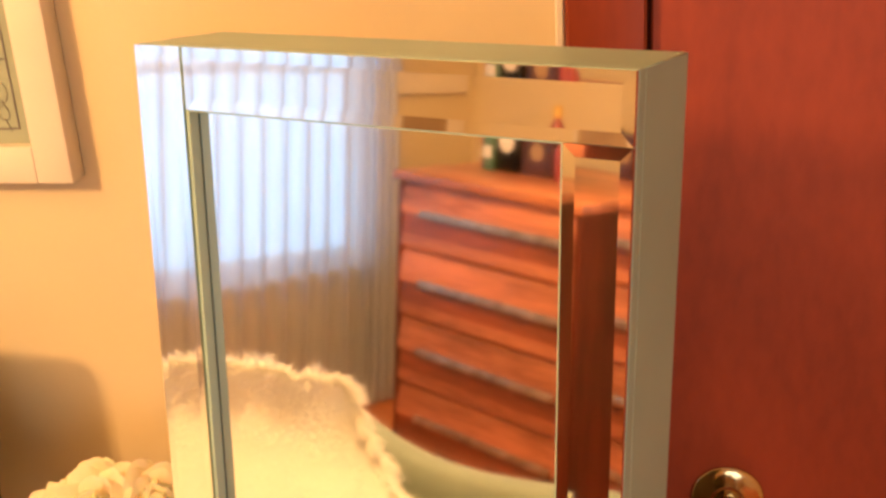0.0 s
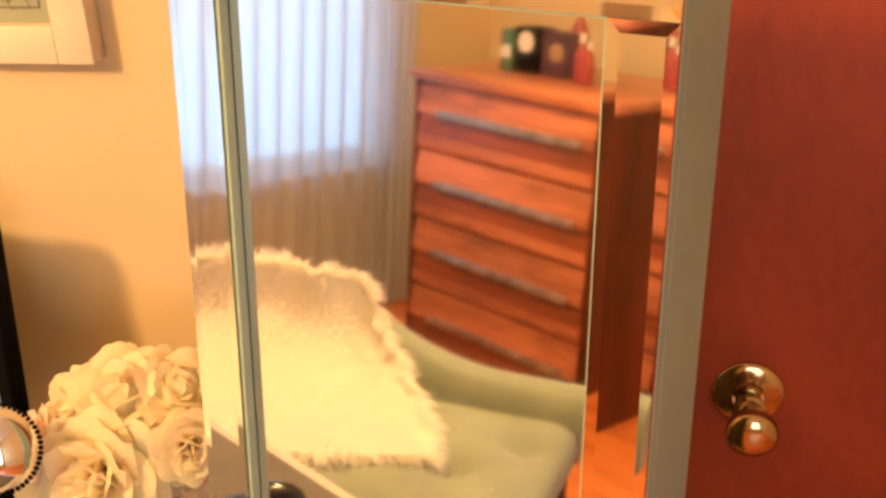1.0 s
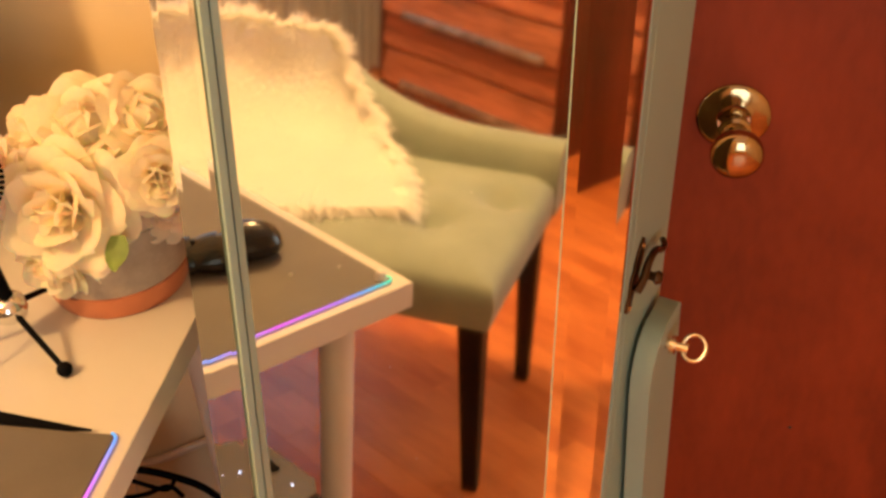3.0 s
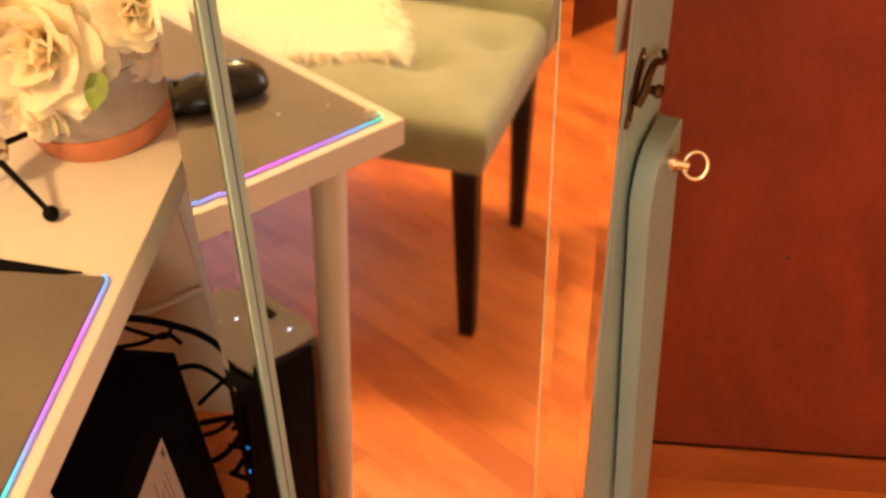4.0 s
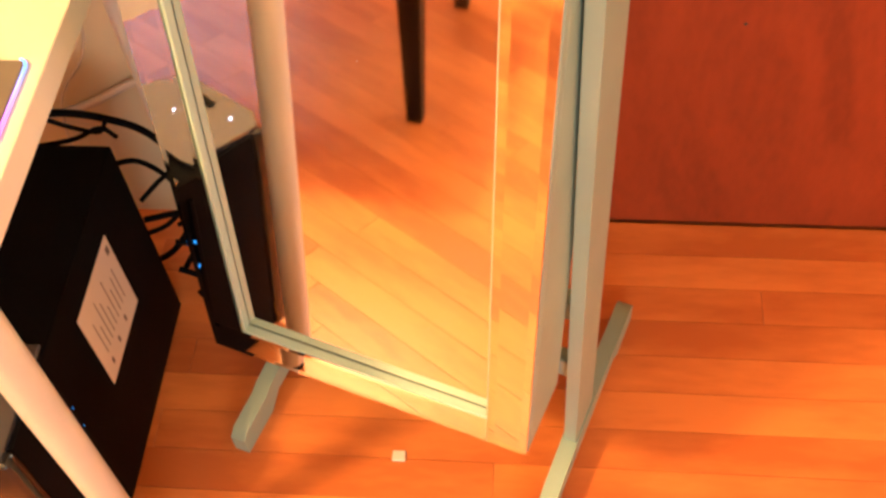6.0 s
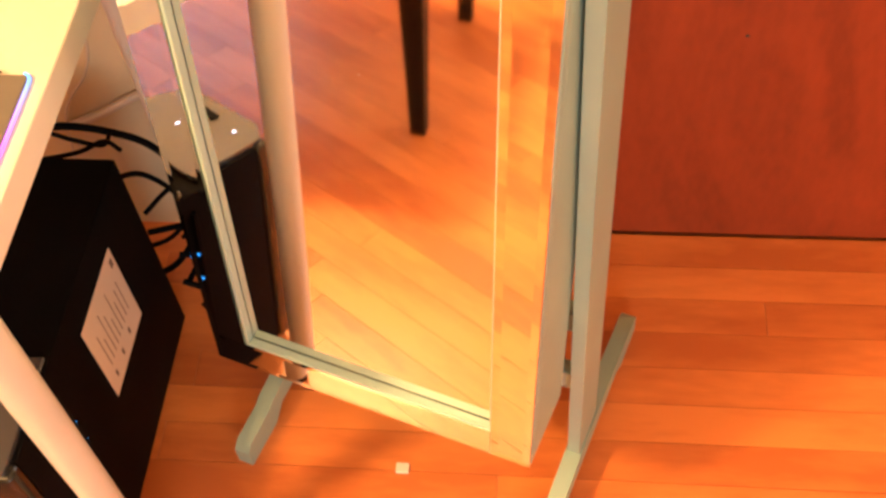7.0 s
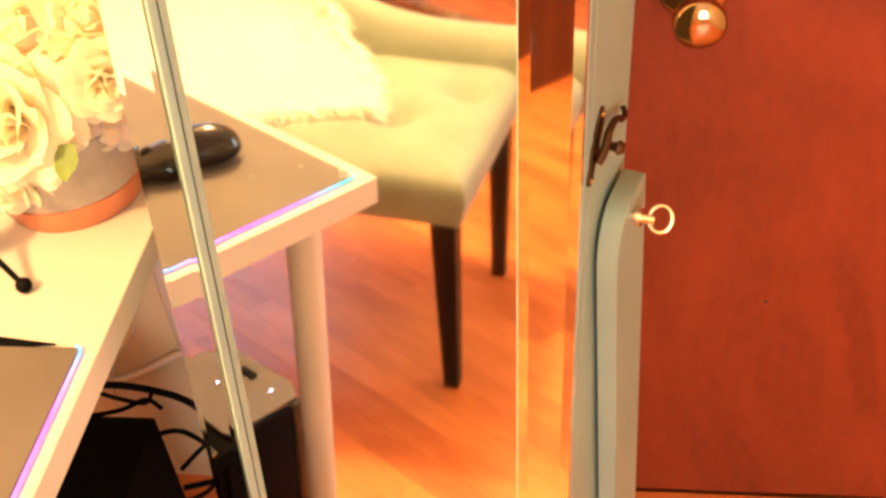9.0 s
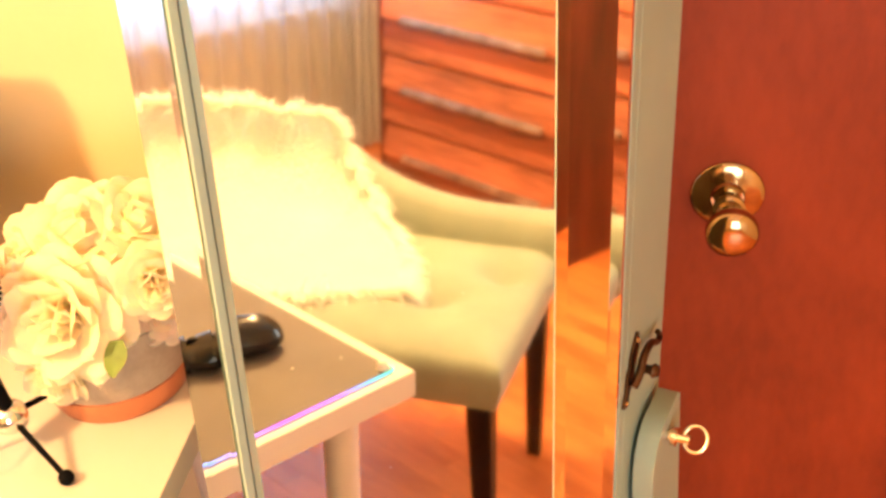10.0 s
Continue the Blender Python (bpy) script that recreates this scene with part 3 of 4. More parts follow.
def petal(bm, m, w, h, curl, rows=4, cols=4):
    """A cupped petal that grows along +z of m and bends back at its tip."""
    grid = []
    for j in range(rows + 1):
        v = j / rows
        half = w * (math.sin(math.pi * (0.16 + 0.74 * v)) ** 0.8)
        line = []
        for i in range(cols + 1):
            u = i / cols * 2 - 1
            wave = 0.05 * w * math.sin(5 * u + 9 * v)
            out = curl * v * v + 0.28 * w * (1 - u * u) * (0.5 - v) + wave
            line.append(bm.verts.new(m @ Vector((half * u, out, h * v * (1 - 0.10 * u * u)))))
        grid.append(line)
    for a, b in zip(grid, grid[1:]):
        for i in range(cols):
            bm.faces.new((a[i], a[i + 1], b[i + 1], b[i]))


def blossom(bm, centre, way, size, rng, rings=((4, 0.30, 6), (5, 0.48, 22), (6, 0.68, 42), (7, 0.88, 62), (8, 1.0, 82))):
    base = Matrix.Translation(centre) @ Vector(way).to_track_quat("Z", "Y").to_matrix().to_4x4()
    for n, grow, open_ in rings:
        start = rng.uniform(0, 360)
        for k in range(n):
            tilt = open_ + rng.uniform(-9, 9)
            m = base @ pose(0, 0, 0, 0, 0, start + 360 * k / n + rng.uniform(-8, 8)) @ pose(0, 0.10 * size * grow, 0, -tilt) @ pose(0, 0, 0, 0, rng.uniform(-8, 8), 0)
            petal(bm, m, size * 0.50 * (0.5 + 0.5 * grow), size * (0.55 + 0.35 * grow), size * 0.16 * grow)


def flower_pot():
    rng = random.Random(4)
    pot = thing("flower_pot", pose(*POT, DESK_Z), "grey concrete pot with copper band holding cream roses", "potted flowers")
    part("pot_wall", lathe(bmesh.new(), [(0, 0.004), (0.066, 0.004), (0.066, 0.0)] + [(0.072 + 0.016 * math.sin(math.pi * min(1, z / 0.11) * 0.62), z) for z in
                                                                                   (0.030, 0.05, 0.07, 0.09, 0.105)] + [(0.078, 0.107), (0.076, 0.09), (0, 0.088)], 48, pose(-0.014, -0.004, 0)), M_CONCRETE, pot, smooth=40)
    part("band", lathe(bmesh.new(), [(0.0665, 0.0005), (0.0745, 0.001), (0.0795, 0.015), (0.0825, 0.0315), (0.0790, 0.0318), (0.0765, 0.020)], 48, pose(-0.014, -0.004, 0)), M_COPPER, pot, "copper painted base band", smooth=40)
    roses = [((-0.012, -0.070, 0.140), (-0.05, -0.9, 0.30), 0.078, M_PETAL), ((0.078, -0.048, 0.168), (0.55, -0.75, 0.25), 0.044, M_PETAL),
             ((-0.080, -0.045, 0.150), (-0.8, -0.6, 0.15), 0.052, M_PINK), ((-0.035, -0.080, 0.080), (-0.25, -0.9, -0.25), 0.050, M_PETAL)]
    for c, w, size, mat in roses:
        bm = bmesh.new()
        blossom(bm, c, w, size, rng)
        part("rose", bm, mat, pot, smooth=180)
    clusters = [((-0.010, -0.015, 0.203), 0.064, M_PETAL), ((-0.066, -0.015, 0.178), 0.055, M_PETAL), ((0.055, 0.005, 0.205), 0.056, M_PETAL), ((0.070, -0.030, 0.118), 0.040, M_PINK),
                ((0.088, 0.012, 0.165), 0.045, M_PETAL), ((-0.045, 0.045, 0.185), 0.055, M_PETAL), ((0.05, 0.06, 0.17), 0.05, M_PETAL), ((-0.075, 0.0, 0.135), 0.045, M_PETAL)]
    for c, size, mat in clusters:
        bm = bmesh.new()
        way = (Vector(c) - Vector((0, 0.02, 0.10))) * Vector((1.0, 1.0, 1.0)) + Vector((0, -0.035, 0.01))
        blossom(bm, Vector(c) - way.normalized() * size * 0.25, way, size * 1.12, rng, ((4, 0.34, 8), (5, 0.5, 24), (6, 0.68, 42), (7, 0.84, 60), (8, 0.95, 78), (8, 1.0, 98)))
        bmesh.ops.create_icosphere(bm, subdivisions=2, radius=size * 0.5, matrix=Matrix.Translation(Vector(c) - way.normalized() * size * 0.15))
        part("peony", bm, mat, pot, smooth=180)
    for c, w in (((0.046, -0.092, 0.126), (0.10, -0.6, -0.55)),):
        bm = bmesh.new()
        base = Matrix.Translation(c) @ Vector(w).to_track_quat("Z", "Y").to_matrix().to_4x4()
        petal(bm, base, 0.012, 0.038, 0.010)
        part("leaf", bm, M_LEAF, pot, "green fabric leaf", smooth=180)
    bm = bmesh.new()
    for k in range(9):
        a = 2 * math.pi * k / 9
        tube(bm, [(0.02 * math.cos(a), 0.02 * math.sin(a), 0.085), (0.05 * math.cos(a), 0.05 * math.sin(a), 0.15)], 0.0025, 6)
    part("stems", bm, M_LEAF, pot)


flower_pot()


def tripod_globe():
    t = thing("desk_microphone", pose(-0.492, 1.102, DESK_Z), "chrome round desk microphone on small black tripod", "microphone")
    part("hub", lathe(bmesh.new(), [(0, 0.030), (0.010, 0.030), (0.017, 0.036), (0.019, 0.046), (0.017, 0.056), (0.010, 0.062), (0, 0.062)], 28), M_CHROME, t, "chrome hub", smooth=60)
    for a in (-32, 88, 208):
        c, s = math.cos(radians(a)), math.sin(radians(a))
        leg = part("leg", tube(bmesh.new(), [(0.014 * c, 0.014 * s, 0.042), (0.082 * c, 0.082 * s, 0.009)], [0.0036, 0.0030], 10), M_BLACK, t, smooth=60)
        bm = bmesh.new()
        bmesh.ops.create_uvsphere(bm, u_segments=16, v_segments=10, radius=0.0082, matrix=pose(0.084 * c, 0.084 * s, 0.0082))
        part("ball_foot", bm, M_BLACK, leg, smooth=180)
    part("stem", tube(bmesh.new(), [(0, 0, 0.058), (-0.003, -0.003, 0.115), (-0.008, -0.005, 0.155)], [0.0085, 0.008, 0.007], 14), M_BLACK, t, smooth=60)
    tilt = pose(-0.010, -0.004, 0.205, 70, 0, 24)
    head = part("head", lathe(bmesh.new(), [(0, 0.022), (0.020, 0.020), (0.036, 0.013), (0.045, 0.003), (0.045, -0.006), (0.034, -0.018), (0.015, -0.024), (0, -0.025)], 40, tilt), M_CHROME, t,
                "polished chrome dome", smooth=60)
    bm = bmesh.new()
    for k in range(54):
        q = 2 * math.pi * k / 54
        bmesh.ops.create_icosphere(bm, subdivisions=1, radius=0.0026, matrix=tilt @ pose(0.0465 * math.cos(q), 0.0465 * math.sin(q), 0))
    part("beaded_rim", bm, M_BLACK, head, "black beaded rim", smooth=180)
    part("lead", tube(bmesh.new(), smooth_path([(-0.005, 0.01, 0.12), (-0.03, -0.02, 0.08), (-0.015, -0.05, 0.03), (-0.05, -0.06, 0.004)]), 0.0014, 6), M_BLACK, t, smooth=60)


tripod_globe()


def monitor():
    t = thing("computer_monitor", pose(-0.80, 1.27, DESK_Z), "black framed computer monitor with lit screen", "monitor")
    tilt = pose(0, -0.01, 0.075, -6, 0, -6)
    bm = blocked((-0.24, -0.012, 0), (0.24, 0.012, 0.30), 0.005)
    for lo, hi in (((-0.24, 0), (-0.222, 0.30)), ((0.222, 0), (0.24, 0.30)), ((-0.222, 0.282), (0.222, 0.30)), ((-0.222, 0), (0.222, 0.02))):
        block(bm, (lo[0], -0.017, lo[1]), (hi[0], -0.011, hi[1]), 0.002, 1)
    part("bezel", local(bm, tilt), M_BLACK, t)
    part("screen", local(blocked((-0.2215, -0.0135, 0.0205), (0.2215, -0.0125, 0.2815)), tilt), M_SCREEN, t, "glowing pale blue screen")
    part("neck", blocked((-0.03, -0.01, 0.008), (0.03, 0.012, 0.10), 0.004), M_BLACK, t)
    part("base", blocked((-0.11, -0.08, 0.0), (0.11, 0.035, 0.010), 0.004), M_BLACK, t)


monitor()


# ---- picture on the wall ----
def picture():
    x0, x1, z0, z1, d, w = -0.74, -0.457, 1.259, 1.62, 0.030, 0.041
    t = thing("framed_picture", pose(x0, Y1, z0), "white wooden box frame with pale green line drawing", "picture")
    W, H = x1 - x0, z1 - z0
    bm = bmesh.new()
    for lo, hi in (((0, 0), (w, H)), ((W - w, 0), (W, H)), ((w, H - w), (W - w, H)), ((w, 0), (W - w, w))):
        block(bm, (lo[0], -d, lo[1]), (hi[0], -0.001, hi[1]), 0.002, 2)
    part("frame", bm, M_FRAMEWHITE, t, smooth=40)
    sheet = part("print", blocked((w, -0.016, w), (W - w, -0.012, H - w)), M_PRINT, t, "pale green paper with thin drawing")
    bm = bmesh.new()
    a, b = w + 0.016, 0.016
    for lo, hi in (((a, a), (W - a, a + 0.0016)), ((W - a - 0.0016, a + 0.0016), (W - a, H - a)), ((a, H - a - 0.0016), (W - a - 0.0016, H - a)), ((a, a + 0.0016), (a + 0.0016, H - a - 0.0016)),
                   ((a, a + 0.075), (W - a, a + 0.0765))):
        block(bm, (lo[0], -0.0172, lo[1]), (hi[0], -0.0162, hi[1]))
    for k in range(6):
        cx, cz, r = W - a - 0.015 - 0.022 * (k % 3), a + 0.018 + 0.022 * (k // 3), 0.006 + 0.002 * (k % 2)
        tube(bm, [(cx + r * math.cos(q), -0.0168, cz + 1.4 * r * math.sin(q)) for q in (2 * math.pi * j / 14 for j in range(14))], 0.0004, 5, True)
        tube(bm, [(cx, -0.0168, cz - r), (cx + 0.005, -0.0168, cz - 0.020)], 0.0004, 5)
    part("drawing", bm, M_INK, sheet, "thin grey ornament lines")


picture()


# ---- computer tower and cables under the desk ----
def tower():
    x0, x1, y0, y1, h = -0.618, -0.425, 0.765, 1.195, 0.383
    t = thing("computer_tower", pose(x0, y0, 0), "black glossy computer tower with white sticker, on floor", "computer")
    W, L = x1 - x0, y1 - y0
    part("case", rounded(blocked((0, 0.018, 0.012), (W, L, h - 0.004)), 0.003), M_BLACK, t, smooth=40)
    for x in (0.02, W - 0.05):
        for y in (0.05, L - 0.06):
            part("rubber_foot", blocked((x, y, 0.0), (x + 0.03, y + 0.03, 0.012), 0.002, 1), M_BLACK, t)
    part("front_panel", rounded(blocked((-0.002, -0.004, 0.010), (W + 0.002, 0.018, h - 0.002)), 0.006, 3), M_GLOSSBLACK, t, "gloss black front", smooth=40)
    hexa = [(0.012, -0.003), (W - 0.03, -0.011), (W - 0.006, 0.004), (W - 0.006, 0.088), (W - 0.03, 0.094), (0.03, 0.094), (0.004, 0.07), (0.004, 0.012)]
    top = part("top_panel", rounded(extrude_profile(bmesh.new(), hexa, "z", h - 0.006, h + 0.004), 0.002), M_GREYTOP, t, "glossy graphite top tray", smooth=40)
    part("top_strip", blocked((0.01, 0.118, h - 0.005), (W - 0.004, 0.142, h + 0.002), 0.002, 1), M_GREYTOP, t, "narrow grey strip")
    for x, y in ((0.085, 0.012), (0.03, 0.075)):
        part("port_cover", blocked((x, y, h + 0.004), (x + 0.03, y + 0.012, h + 0.008), 0.002), M_BLACK, top)
    for x, y in ((W - 0.040, 0.020), (0.075, 0.035)):
        part("power_light", lathe(bmesh.new(), [(0, 0.001), (0.0010, 0.0007), (0.0013, 0)], 14, pose(x, y, h + 0.0045)), M_LEDWHITE, top)
    # sticker with unreadable print
    sy0, sy1, sz0, sz1 = 0.970 - y0, 1.096 - y0, 0.176, 0.326
    sticker = part("sticker", blocked((W + 0.0004, sy0, sz0), (W + 0.0012, sy1, sz1)), M_PAPER, t, "white label with tiny grey print")
    rng = random.Random(9)
    bm = bmesh.new()
    for k in range(9):
        y = sy1 - 0.020 - 0.0105 * k
        block(bm, (W + 0.0013, y - 0.0016, sz0 + 0.045), (W + 0.0016, y, sz0 + 0.045 + rng.uniform(0.04, 0.085)))
        if k % 3 == 2:
            block(bm, (W + 0.0013, y - 0.003, sz0 + 0.018), (W + 0.0016, y + 0.002, sz0 + 0.030))
    block(bm, (W + 0.0013, sy1 - 0.014, sz1 - 0.026), (W + 0.0016, sy1 - 0.006, sz1 - 0.012))
    part("sticker_print", bm, M_INK, sticker, "rows of small grey bars")
    # raised side panel edge
    rib = part("side_rib", blocked((W - 0.001, 0.108, 0.03), (W + 0.006, 0.116, h - 0.03), 0.0015, 1), M_BLACK, t)
    for z in (0.282, 0.238):
        part("drive_light", lathe(bmesh.new(), [(0, 0.0005), (0.0018, 0.0003), (0.0024, 0)], 12, pose(W + 0.003, 0.116, z, -90)), M_LEDBLUE, rib, "small blue light")


tower()
CABLES = [
    ([(-0.62, 1.215, 0.36), (-0.52, 1.24, 0.385), (-0.44, 1.26, 0.35), (-0.40, 1.27, 0.30), (-0.385, 1.275, 0.22), (-0.40, 1.28, 0.12), (-0.46, 1.27, 0.03), (-0.55, 1.26, 0.008)], 0.005, M_BLACK,
     "thick black power cable hanging behind tower"),
    ([(-0.60, 1.21, 0.34), (-0.50, 1.23, 0.345), (-0.455, 1.235, 0.365), (-0.43, 1.225, 0.36)], 0.0032, M_BLACK, "short black cable with loose end"),
    ([(-0.43, 1.215, 0.24), (-0.405, 1.24, 0.255), (-0.375, 1.26, 0.27), (-0.34, 1.28, 0.27)], 0.0035, M_BLACK, "black data cable behind tower"),
    ([(-0.44, 1.22, 0.19), (-0.39, 1.25, 0.17), (-0.36, 1.26, 0.13), (-0.385, 1.25, 0.10), (-0.42, 1.24, 0.11)], 0.0045, M_BLACK, "coiled black cable on floor"),
    ([(-0.42, 1.22, 0.07), (-0.37, 1.22, 0.045), (-0.34, 1.22, 0.055), (-0.345, 1.23, 0.085), (-0.39, 1.24, 0.09), (-0.42, 1.23, 0.05)], 0.0045, M_BLACK, "looped black cable beside tower"),
    ([(-0.40, 1.215, 0.02), (-0.365, 1.19, 0.008), (-0.335, 1.20, 0.006), (-0.34, 1.23, 0.006), (-0.38, 1.24, 0.006)], 0.0045, M_BLACK, "black cable end lying on floor"),
    ([(-0.45, 1.20, 0.33), (-0.42, 1.235, 0.30), (-0.39, 1.25, 0.23), (-0.395, 1.24, 0.17), (-0.37, 1.225, 0.12), (-0.355, 1.215, 0.06), (-0.38, 1.21, 0.012)], 0.0038, M_BLACK,
     "black monitor cable dropping behind tower"),
    ([(-0.50, 1.21, 0.15), (-0.43, 1.24, 0.145), (-0.385, 1.255, 0.19), (-0.36, 1.265, 0.21), (-0.37, 1.26, 0.16), (-0.41, 1.25, 0.14)], 0.0036, M_BLACK, "tangled black cable behind tower"),
    ([(-0.58, 1.215, 0.372), (-0.53, 1.225, 0.392), (-0.49, 1.23, 0.372), (-0.46, 1.24, 0.352), (-0.445, 1.245, 0.375)], 0.003, M_BLACK, "thin black cable over tower back"),
    ([(-0.75, 1.372, 0.26), (-0.66, 1.373, 0.228), (-0.60, 1.373, 0.232), (-0.53, 1.373, 0.262), (-0.46, 1.373, 0.305), (-0.36, 1.373, 0.35), (-0.20, 1.373, 0.40)], 0.0065, M_CREAMCABLE,
     "cream cable running along wall"),
    ([(-0.56, 1.36, 0.735), (-0.515, 1.365, 0.52), (-0.50, 1.372, 0.42), (-0.52, 1.372, 0.35), (-0.57, 1.372, 0.28), (-0.59, 1.37, 0.20), (-0.585, 1.33, 0.05), (-0.58, 1.30, 0.006)], 0.002, M_CREAMCABLE,
     "thin beige wire hanging behind desk"),
]
for line, r, mat, label in CABLES:
    c = thing("cable", pose(*line[0]), label, "cable", "cables behind the computer")
    part("wire", local(tube(bmesh.new(), smooth_path(line), r, 8), pose(*[-q for q in line[0]])), mat, c, smooth=60)

chip = thing("wood_chip", pose(-0.073, 0.968, 0.0), "tiny pale chip lying on floor", "debris")
part("chip", rounded(blocked((-0.009, -0.007, 0.0005), (0.009, 0.008, 0.006)), 0.0015), M_PAPER, chip)

# ---- upholstered chair with a fur throw ----
# x runs along the front edge, y towards the back
CHAIR = Matrix(((-0.88, -0.475, 0, -0.572), (0.475, -0.88, 0, 0.318), (0, 0, 1, 0), (0, 0, 0, 1)))
CH_W, CH_D = 0.95, 0.50


def chair():
    c = thing("accent_chair", CHAIR, "sage green tufted accent chair with dark wooden legs", "chair")
    n, k = 72, 40
    bm = bmesh.new()
    tufts = [(0.17 + 0.2 * i, 0.20) for i in range(4)] + [(0.075 + 0.2 * i, 0.335) for i in range(5)]

    def puff(x, y):
        e = min(x, CH_W - x, y, CH_D - y)
        z = 0.478 + 0.026 * (1 - math.exp(-max(e, 0) / 0.03))
        for tx, ty in tufts:
            z -= 0.034 * math.exp(-((x - tx) ** 2 + (y - ty) ** 2) / 0.0017)
        return z
    grid = [[bm.verts.new((CH_W * i / n - 0.022 * (1 - i / n), CH_D * j / k, puff(CH_W * i / n, CH_D * j / k))) for j in range(k + 1)] for i in range(n + 1)]
    for a, b in zip(grid, grid[1:]):
        for j in range(k):
            bm.faces.new((a[j], b[j], b[j + 1], a[j + 1]))
    rim = [g[0] for g in grid] + grid[-1][1:] + [g[-1] for g in grid[::-1][1:]] + grid[0][::-1][1:-1]
    low = [bm.verts.new((v.co.x * 0.985 + 0.005, v.co.y * 0.985 + 0.004, 0.398)) for v in rim]
    mid = [bm.verts.new((v.co.x + 0.006 * (1 if v.co.x > CH_W / 2 else -1), v.co.y + 0.006 * (1 if v.co.y > CH_D / 2 else -1), 0.45)) for v in rim]
    for q in range(len(rim)):
        w = (q + 1) % len(rim)
        bm.faces.new((rim[q], rim[w], mid[w], mid[q]))
        bm.faces.new((mid[q], mid[w], low[w], low[q]))
    bm.faces.new(low)
    seat = part("seat", bm, M_SEAT, c, "padded seat with buttons", smooth=60)
    for tx, ty in tufts:
        b = bmesh.new()
        bmesh.ops.create_uvsphere(b, u_segments=14, v_segments=8, radius=0.010, matrix=pose(tx, ty, puff(tx, ty) + 0.002) @ Matrix.Diagonal((1, 1, 0.5, 1)))
        part("button", b, M_SEAT, seat, smooth=180)
    # arched back
    bm = bmesh.new()
    rows = []
    for i in range(33):
        u = i / 32
        k = max(0.0, 1 - abs(u - 0.5) / 0.37)
        top = 0.562 + 0.115 * k ** 2.4
        x = CH_W * u - (0.03 if u < 0.5 else 0.0) * (1 - 2 * u)
        lean = 0.06
        ring = []
        for (dy, fz) in ((0.0, 0.0), (-0.012, 0.25), (-0.010, 0.6), (-0.004, 0.88), (0.014, 0.975), (0.035, 1.0), (0.058, 0.97), (0.068, 0.85), (0.070, 0.4), (0.070, 0.0)):
            z = 0.42 + (top - 0.42) * fz
            ring.append(bm.verts.new((x, CH_D - 0.045 + dy + lean * (z - 0.42) / 0.4 * 0.9, z)))
        rows.append(ring)
    for a, b in zip(rows, rows[1:]):
        for j in range(len(a)):
            w = (j + 1) % len(a)
            bm.faces.new((a[j], b[j], b[w], a[w]))
    bm.faces.new(rows[0])
    bm.faces.new(rows[-1][::-1])
    part("backrest", bm, M_SEAT, c, "low arched padded back", smooth=60)
    for x, y, sy in ((0.014, 0.026, 0.058), (CH_W - 0.02, 0.026, 0.058), (0.014, CH_D - 0.05, 0.036), (CH_W - 0.02, CH_D - 0.05, 0.036)):
        bm = bmesh.new()
        a = [bm.verts.new((x + dx * 0.022, y + dy * 0.022, 0.40)) for dx, dy in ((-1, -1), (1, -1), (1, 1), (-1, 1))]
        b = [bm.verts.new((x + dx * 0.014, y + sy + dy * 0.014, 0.0)) for dx, dy in ((-1, -1), (1, -1), (1, 1), (-1, 1))]
        bm.faces.new(a)
        bm.faces.new(b[::-1])
        for q in range(4):
            bm.faces.new((a[q], b[q], b[(q + 1) % 4], a[(q + 1) % 4]))
        part("leg", rounded(bm, 0.002), M_LEGWOOD, c, "tapered dark wooden leg")


chair()


